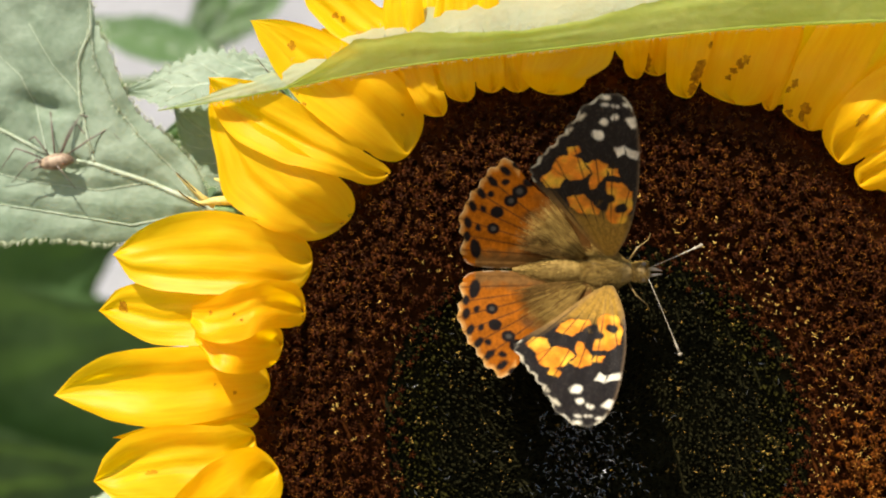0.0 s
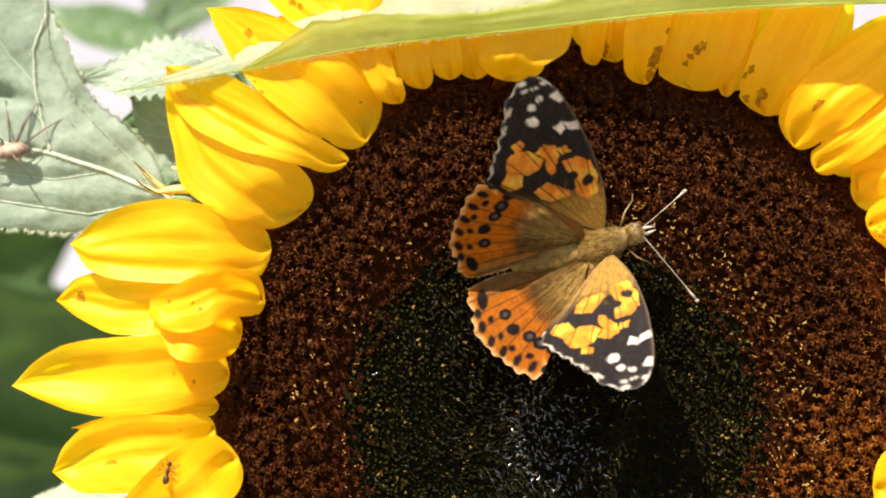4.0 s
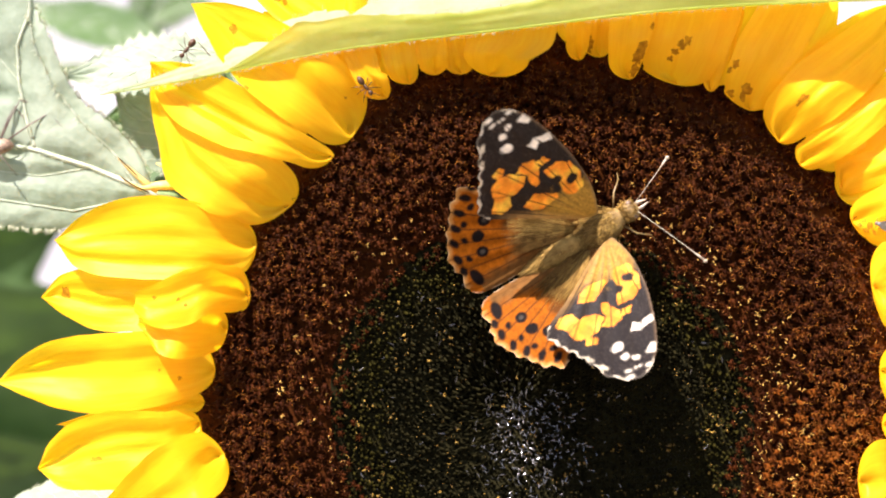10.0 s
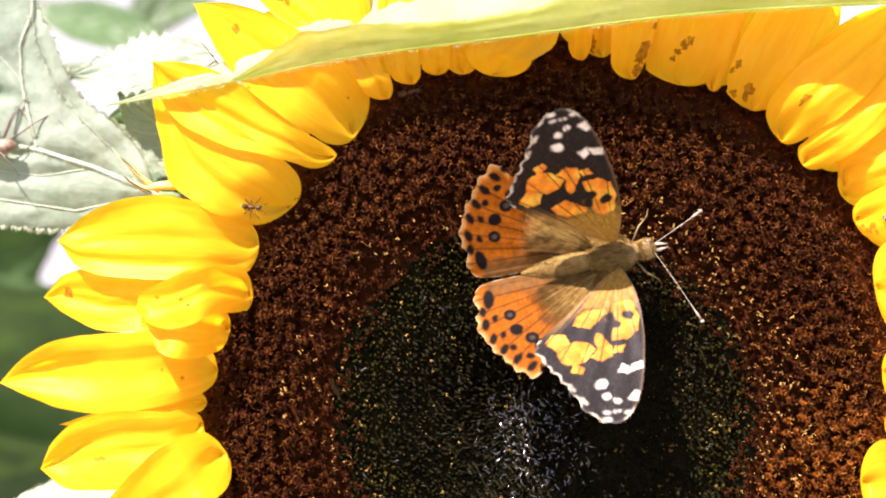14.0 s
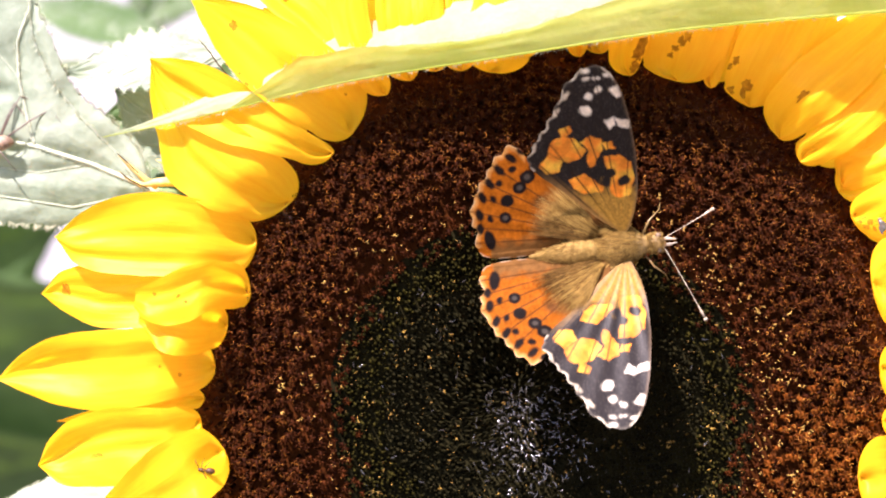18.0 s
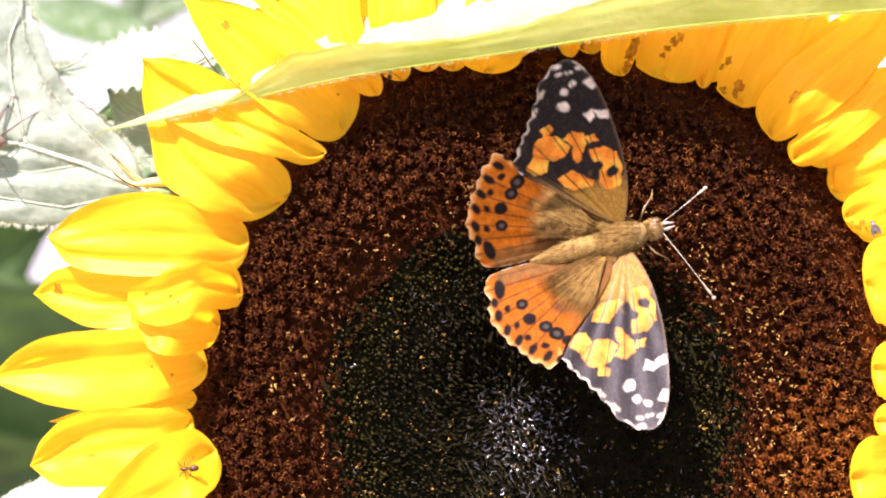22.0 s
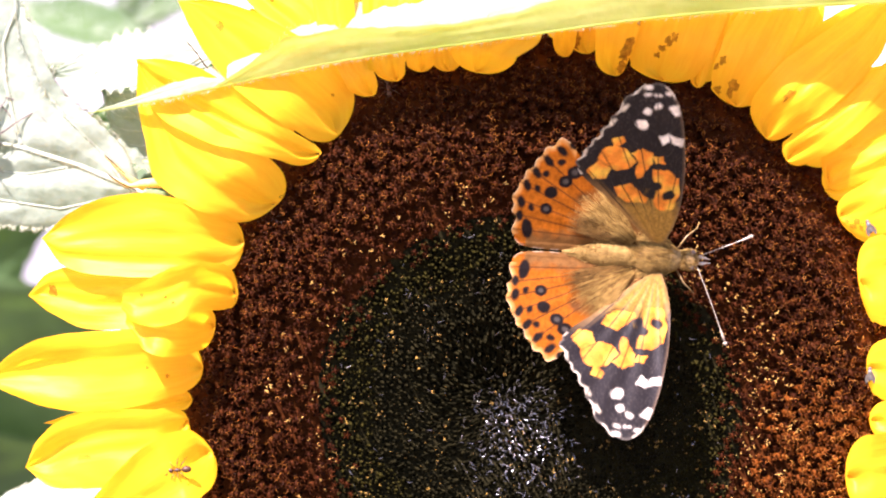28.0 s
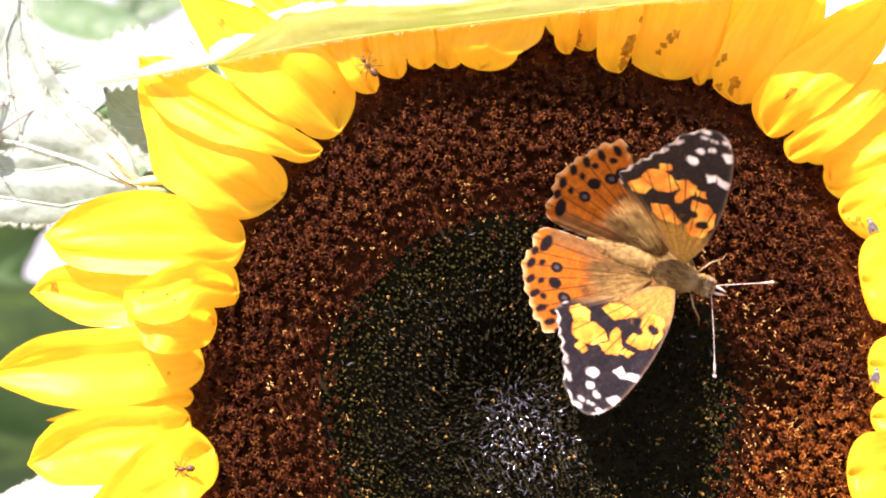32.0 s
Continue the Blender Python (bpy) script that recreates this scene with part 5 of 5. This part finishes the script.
# ---- ants, flies and the harvestman ----
def ant(label):
    """A small ant, x forward, z away from its support, about 3.4 mm long."""
    ob = thing("ant", pose(0, 0, 0), label, "ant", "ants on the petals")
    MM = 0.00105
    part("gaster", mesh_of("gaster", *blob(Vector((-1.35, 0, 0.55)) * MM, (0.75 * MM, 0.50 * MM, 0.48 * MM), 8, 10, 0.05), ANT), ob)
    part("thorax", mesh_of("thorax", *joined(blob(Vector((-0.05, 0, 0.55)) * MM, (0.62 * MM, 0.27 * MM, 0.28 * MM), 6, 8, 0.1), blob(Vector((-0.68, 0, 0.52)) * MM, (0.16 * MM, 0.12 * MM, 0.2 * MM), 5, 6)), ANT), ob)
    part("head", mesh_of("head", *blob(Vector((0.95, 0, 0.55)) * MM, (0.42 * MM, 0.36 * MM, 0.26 * MM), 7, 8, 0.06), ANT), ob)
    for s in (-1, 1):
        part("antenna", mesh_of("antenna", *tube([Vector((1.25, 0.15 * s, 0.65)) * MM, Vector((1.6, 0.5 * s, 0.85)) * MM, Vector((2.15, 0.75 * s, 0.5)) * MM], [0.045 * MM, 0.045 * MM, 0.05 * MM], 4), ANT), ob)
        for x0, x1 in ((0.25, 1.1), (0.0, -0.15), (-0.25, -1.3)):
            part("leg", mesh_of("leg", *tube([Vector((x0, 0.2 * s, 0.45)) * MM, Vector((x0 * 0.4 + x1 * 0.6, 0.95 * s, 0.95)) * MM, Vector((x1, 1.45 * s, 0.1)) * MM, Vector((x1 * 1.15, 1.7 * s, -0.05)) * MM], [0.07 * MM, 0.07 * MM, 0.045 * MM, 0.03 * MM], 4), ANT), ob)
    return ob


def fly(label, m):
    MM = 0.00062  # a very small fly
    ob = thing("fly", m, label, "fly", "flies on the flower")
    part("abdomen", mesh_of("abdomen", *blob(Vector((-1.1, 0, 0.7)) * MM, (1.0 * MM, 0.6 * MM, 0.55 * MM), 8, 10, 0.05), FLY), ob)
    part("thorax", mesh_of("thorax", *blob(Vector((0.3, 0, 0.85)) * MM, (0.75 * MM, 0.6 * MM, 0.6 * MM), 8, 10, 0.05), FLY), ob)
    part("head", mesh_of("head", *blob(Vector((1.2, 0, 0.8)) * MM, (0.4 * MM, 0.55 * MM, 0.42 * MM), 7, 9), EYE), ob)
    for s in (-1, 1):
        wing = sheet(10, 5, lambda u, v: Vector((0.4 - 3.0 * u, s * (0.3 + 1.1 * u * (1 - 0.4 * u) + (v - 0.5) * 1.1 * math.sin(math.pi * (0.06 + 0.94 * u)) ** 0.7), 1.35 - 0.2 * u)) * MM)
        part("wing", mesh_of("wing", *wing, FLY_WING), ob, "clear shiny wing")
        for x0, x1 in ((0.7, 1.5), (0.3, 0.2), (0.0, -1.2)):
            part("leg", mesh_of("leg", *tube([Vector((x0, 0.3 * s, 0.5)) * MM, Vector((x0 * 0.4 + x1 * 0.6, 1.1 * s, 0.7)) * MM, Vector((x1, 1.6 * s, 0.0)) * MM], [0.07 * MM, 0.06 * MM, 0.03 * MM], 4), ANT), ob)
    return ob


top_ant = ant("small dark brown ant near the petal bases")
edge_ant = ant("small dark ant crossing a broad yellow petal")
low_ant = ant("small dark ant on a lower yellow petal")
petal_fly = fly("small grey fly with clear wings on a petal", pose(0.0673, -0.0072, 1.503, 90) @ pose(0, 0, 0, 0, 0, 160))
rim_fly = fly("small glossy fly at the rim of the disc", pose(0.0689, -0.002, 1.482, 90) @ pose(0, 0, 0, 0, 0, 80))

place = big_leaf.matrix_basis.copy()
spot = Vector((-0.0737, 0.0166, 1.5160))
spider = thing("harvestman", frame_of(spot, (0.985, 0.05, 0.12), (0.16, -0.74, 0.65)), "long-legged brown harvestman resting on a leaf", "harvestman")
part("body", mesh_of("body", *body_length([(-3.2, 0.3, 1.2), (-2.6, 0.9, 1.3), (-1.4, 1.35, 1.4), (0.0, 1.5, 1.5), (1.2, 1.3, 1.6), (2.2, 0.8, 1.6), (2.7, 0.25, 1.5)]), SPIDER), spider, "mottled tan-brown oval body")
for s in (-1, 1):
    part("feeler", mesh_of("feeler", *tube([Vector((-2.4, 0.5 * s, 1.3)) * MM, Vector((-3.6, 1.0 * s, 1.6)) * MM, Vector((-4.6, 0.7 * s, 0.8)) * MM], [0.2 * MM, 0.16 * MM, 0.08 * MM], 5), SPIDER_LEG), spider)
for kx, ky, kz, fx, fy in ((-1, 9.0, 4.5, -3, 12.5), (4.3, 7.0, 5, 14.7, 5.7), (3.2, 6.2, 4.5, 6.5, 2.6), (9.0, 4.6, 3.5, 12.5, 0.4), (-6.6, 1.7, 4, -10.5, 0.2), (-4.5, -0.5, 2.5, -8.0, -2.2), (0.5, -2.4, 2.4, 3, -5.4), (-3.5, 4, 4, -7.0, 6.5)):
    root = Vector((kx, ky, 0)).normalized() * 1.2 + Vector((-0.4, 0, 1.5))
    knee, foot = Vector((kx, ky, kz)), Vector((fx, fy, -0.2))
    part("leg", mesh_of("leg", *tube([root * MM, (root * 0.4 + knee * 0.6 + Vector((0, 0, 0.3))) * MM, knee * MM, (knee * 0.5 + foot * 0.5 + Vector((0, 0, 0.2))) * MM, foot * MM], [0.17 * MM, 0.15 * MM, 0.13 * MM, 0.08 * MM, 0.05 * MM], 5), SPIDER_LEG), spider)

FLIGHT = [  # seconds, x and z of the neck in mm, heading, then flap and sweep of the left and right forewing, flap of the hindwings
    (0, 21.3, -0.6, -0.5, 30, -4.4, 40, 2.5, 21, 26), (0.5, 21.3, 0.3, 1.2, 19, -7.3, 24, 1.0, 27, 23), (1, 23.4, 2.9, 9.2, 18, -8.3, 24, 1.1, 19, 17),
    (1.5, 25.8, 2.2, 12.9, 19, -8.0, 19, 3.6, 16, 18), (2, 26.1, 2.7, 13.8, 36, -2.4, 45, 2.8, 23, 36), (2.5, 25.8, 3.3, 16.8, 30, -2.6, 18, 3.4, 20, 30),
    (3, 26.7, 4.2, 18.6, 21, -3.1, 27, 3.8, 19, 20), (3.5, 26.7, 2.6, 15.4, 19, 2.0, 37, -0.2, 30, 19), (5.5, 27.7, 4.0, 23.4, 59, 7.1, 54, 9.3, 50, 43),
    (6, 27.8, 3.6, 23.6, 52, 8.6, 43, 9.0, 40, 40), (6.5, 28.3, 3.5, 23.3, 30, 1.1, 22, 4.1, 23, 26), (7, 27.9, 4.2, 26.0, 28, 0.2, 19, 3.6, 17, 17),
    (7.5, 27.5, 3.4, 23.1, 40, 7.1, 41, 9.4, 28, 31), (8, 27.6, 4.5, 28.5, 45, 10.0, 49, 10.3, 34, 40), (8.5, 27.9, 4.1, 27.1, 24, 3.4, 26, 6.5, 17, 26),
    (9, 28.3, 5.1, 28.4, 22, 3.0, 32, 6.3, 17, 20), (9.5, 28.1, 6.2, 34.4, 30, 7.6, 31, 7.0, 20, 27), (10, 28.3, 5.4, 30.3, 37, 8.0, 43, 10.0, 26, 35),
    (10.5, 28.8, 5.5, 30.7, 34, 3.8, 42, 5.5, 23, 35), (11, 28.6, 5.0, 27.9, 38, 4.3, 43, 7.0, 30, 34), (11.5, 28.5, 2.9, 21.4, 39, 8.8, 49, 12.5, 30, 38),
    (12, 29.3, 3.8, 25.9, 40, 5.7, 52, 7.0, 27, 44), (12.5, 29.4, 3.7, 27.4, 38, 4.4, 47, 5.2, 27, 38), (13, 29.7, -0.2, 13.4, 32, 5.6, 33, 8.4, 16, 38),
    (13.5, 30.3, -0.2, 10.5, 22, 3.1, 32, 5.1, 17, 28), (14, 30.5, -0.2, 11.0, 38, 6.2, 36, 6.7, 17, 31), (14.5, 31.0, -1.5, 3.1, 44, 0.9, 40, 2.5, 20, 33),
    (16.5, 32.3, -0.0, 4.3, 23, 0.3, 25, 5.7, 16, 24), (17, 32.0, -0.2, 4.3, 25, 0.6, 26, 5.2, 16, 30), (17.5, 31.9, -0.3, 5.7, 49, 7.1, 42, 8.3, 47, 42),
    (18, 32.3, 0.3, 6.3, 25, 0.7, 27, 3.9, 17, 27), (18.5, 32.2, 0.4, 7.3, 20, -0.0, 21, 2.5, 17, 28), (19, 32.2, 0.3, 7.1, 21, -0.5, 21, 2.5, 17, 26),
    (19.5, 32.1, 0.1, 5.9, 19, 0.6, 19, 5.3, 17, 27), (20, 32.1, 0.4, 7.1, 19, 0.3, 19, 5.8, 17, 24), (20.5, 32.2, 0.6, 7.4, 22, 1.7, 21, 5.9, 17, 20),
    (21, 33.6, 2.3, 13.4, 21, 0.3, 19, 3.3, 17, 25), (21.5, 33.7, 2.1, 12.9, 20, 0.7, 18, 3.0, 16, 20), (22, 33.2, 2.3, 14.4, 22, 1.2, 19, 2.9, 16, 26),
    (22.5, 34.0, 1.1, 10.9, 24, 1.4, 18, 2.2, 16, 25), (23, 33.9, 0.9, 11.4, 25, 0.9, 19, 2.2, 17, 25), (23.5, 34.0, 1.7, 14.6, 28, 2.5, 19, 2.8, 17, 28),
    (24, 35.2, 1.3, 11.2, 29, 2.9, 19, 3.5, 17, 26), (24.5, 35.9, 1.0, 9.0, 35, 2.5, 18, 3.6, 18, 26), (24.6, 37.4, -0.6, 3.0, 80, 0.0, 19, 2.0, 76, 17), (24.7, 37.6, -3.0, 9.0, 63, 0.0, 21, 3.0, 59, 33),
    (24.8, 37.6, -3.4, 9.4, 53, -1.0, 22, 3.0, 33, 38), (25, 37.5, -3.5, 9.4, 46, -2.1, 22, 2.8, 19, 35), (25.5, 37.8, -2.9, 1.6, 40, 0.3, 21, 3.4, 19, 24),
    (27.5, 39.2, -3.4, -6.4, 21, -0.8, 19, 0.8, 16, 17), (28, 39.4, -2.2, -4.0, 31, 2.3, 24, 4.3, 18, 22), (28.5, 39.5, -2.8, -4.9, 22, -0.5, 18, 1.3, 17, 17),
    (29, 39.8, -3.7, -7.4, 29, 0.5, 19, 2.1, 16, 18), (29.5, 39.9, -4.3, -9.4, 32, 1.0, 22, 3.1, 18, 17), (30, 40.2, -6.1, -14.6, 28, -0.6, 19, 0.7, 16, 17),
    (30.5, 40.7, -6.1, -19.7, 28, -0.6, 18, 1.6, 17, 17), (31, 40.9, -6.6, -23.2, 32, -1.3, 18, 1.7, 18, 17), (31.5, 42.1, -6.7, -21.3, 20, -2.5, 18, 1.9, 19, 17),
    (32, 41.8, -6.4, -21.8, 45, 4.9, 32, 9.4, 32, 30),
]

SWAY = [  # seconds and degrees by which the near leaf swings down
    (0, 0.1), (0.5, 0.25), (1, 0.1), (1.5, 0.15), (2, 0.15), (2.5, 0.2), (3, 0.3), (3.5, 0.0), (5.5, -0.4), (6, -0.25), (7, -0.3), (8, -0.45), (8.5, -0.1), (9, 0), (10, 0.1), (10.5, 0.2), (11, 0), (12, 0.35), (12.5, 0.5), (13, 0.4), (13.5, 1.05), (14, 0.65), (14.5, 0.45), (16.5, 0.35), (17, 1.5), (17.5, 4.2), (18, 2.3), (18.5, 0.05), (19, -0.95), (19.5, 0.6), (20, 0.85), (20.5, 0.85), (21, 1.5), (21.5, 0.95), (22, 2.1), (22.5, 1.6), (23, 2.65), (23.5, 2.1), (24, 1.05), (24.5, 0.85), (25, 0.75), (25.5, -0.2), (27.5, 0.55), (28, 1.1), (28.5, 0.7), (29, 0.5), (29.5, 0.4), (30, 0.05), (30.5, 0.2), (31, 0.4), (31.5, 0.65), (32, -0.1),
]


# seconds, x, y and height over 1.5 m in mm, heading
TOP_ANT = [(0, -20.3, -5.0, 52.8, 300), (7.6, -20.3, -5.0, 46.7, 300), (8.6, -19.6, -1.4, 34.5, 300), (9.3, -15.7, -1.9, 30.2, 295), (9.5, -14.2, -5.0, 28.2, 300), (9.8, -13.1, -5.0, 25.9, 300), (10.3, -9.2, -2.7, 24.3, 340), (11.5, -8.2, -4.2, 25.3, 390), (12.2, -7.7, 1.4, 25.4, 380), (13.5, -6.1, 1.4, 24.7, 360), (14.5, -4.0, 1.4, 25.3, 400), (16.5, -3.1, -3.4, 41.4, 460), (18.3, -5.7, -3.6, 39.9, 540), (18.6, -7.3, -4.3, 31.5, 545), (18.8, -7.6, -4.3, 30.4, 600), (19.2, -6.5, -4.4, 28.8, 620), (19.5, -6.8, -4.2, 27.6, 635)]
TOP_ANT += [(24.5, -6.6, -3.9, 27.0, 625), (25.5, -6.6, -3.7, 26.8, 625), (27.5, -6.3, 1.4, 25.1, 640), (30, -6.1, 1.4, 24.9, 610), (31.3, -7.6, 1.4, 25.8, 560), (32, -9.4, -5.0, 27.4, 490)]
EDGE_ANT = [(0, -30.6, -5.0, 55.1, 200), (6.8, -30.7, -5.0, 48.1, 200), (7.8, -30.2, -5.0, 41.2, 200), (8.5, -30.8, -5.0, 39.0, 200), (9, -32.0, -5.0, 37.5, 220), (9.8, -37.6, -5.0, 31.8, 230), (10.3, -41.6, -4.6, 28.4, 235), (11, -45.9, -5.0, 20.0, 265), (11.5, -44.7, -5.0, 15.3, 280), (12.2, -39.5, -5.0, 10.2, 320), (12.8, -37.8, -5.3, 8.9, 340), (13.5, -32.1, -4.3, 6.7, 350), (14.2, -29.0, -2.1, 6.4, 355), (14.5, -28.0, -1.4, 6.2, 350), (16.5, -25.0, -0.8, 7.0, 345), (18, -24.6, 1.4, 4.9, 330), (32, -24.8, 1.4, 4.4, 325)]
LOW_ANT = [(0, -45.3, -6.6, -41.3, 60), (2.2, -45.5, -6.5, -39.9, 70), (3.5, -44.1, -7.8, -33.9, 60), (4.5, -43.1, -8.2, -33.0, 120), (5, -42.6, -8.2, -33.2, 190), (5.5, -42.5, -8.2, -33.4, 255), (6.2, -41.8, -8.2, -33.5, 255), (6.4, -42.2, -8.2, -34.5, 262), (7, -43.6, -6.8, -39.1, 260), (7.6, -45.4, -7.3, -42.9, 250), (9, -44.3, -7.0, -44.3, 180), (11, -42.3, -7.0, -44.3, 110), (14.5, -40.2, -7.0, -42.2, 60), (16, -37.3, -8.1, -36.8, 80), (16.5, -36.9, -5.5, -34.1, 120), (17, -36.8, -5.5, -34.3, 170), (20, -37.1, -6.1, -34.5, 175), (22, -37.9, -7.0, -34.1, 185), (30, -38.3, -7.5, -34.0, 185), (32, -38.0, -7.2, -34.3, 183)]
PETAL_FLY = [(0, 96.5, 1.8, 12.6, 170), (7.5, 87.6, -5.6, 8.1, 170), (8.5, 70.2, -3.8, 3.5, 170), (10, 68.4, -2.8, 3.8, 165), (13, 69.0, -3.4, 4.7, 140), (16.5, 68.5, -2.8, 3.7, 120), (25, 68.6, -2.6, 3.0, 110), (32, 68.7, -2.6, 2.8, 110)]
RIM_FLY = [(0, 96.0, -6.0, -20.0, 160), (22.5, 92.4, 0.8, -20.5, 160), (24.3, 71.7, -2.3, -16.1, 140), (25, 69.8, -0.3, -16.7, 110), (28, 69.3, -0.5, -20.2, 90), (32, 70.0, -0.7, -20.7, 80)]


def motions():
    walk(butterfly, [(t, pose(x * MM, -0.0048, 1.5 + z * MM, 90) @ pose(0, 0, 0, 0, 0, h)) for t, x, z, h, *_ in FLIGHT])
    for side, sg, i in (("left", 1, 0), ("right", -1, 2)):
        rows = [(t, pose(FORE_HINGE.x, sg * FORE_HINGE.y, FORE_HINGE.z, sg * w[i]) @ pose(0, 0, 0, 0, 0, sg * w[i + 1])) for t, _, _, _, *w in FLIGHT]
        walk(wings["forewing", side], rows)
        walk(wings["hindwing", side], [(t, pose(HIND_HINGE.x, sg * HIND_HINGE.y, HIND_HINGE.z, sg * w[4 + i // 2])) for t, _, _, _, *w in FLIGHT])
    for who, rows in ((top_ant, TOP_ANT), (edge_ant, EDGE_ANT), (low_ant, LOW_ANT), (petal_fly, PETAL_FLY), (rim_fly, RIM_FLY)):
        walk(who, [(t, pose(x * MM, y * MM, 1.5 + z * MM, 90) @ pose(0, 0, 0, 0, 0, h)) for t, x, y, z, h in rows])
    base = PIVOT - right.location
    walk(front, [(t, pose(base.x, base.y, base.z, 0, -a, 0)) for t, a in SWAY])


motions()
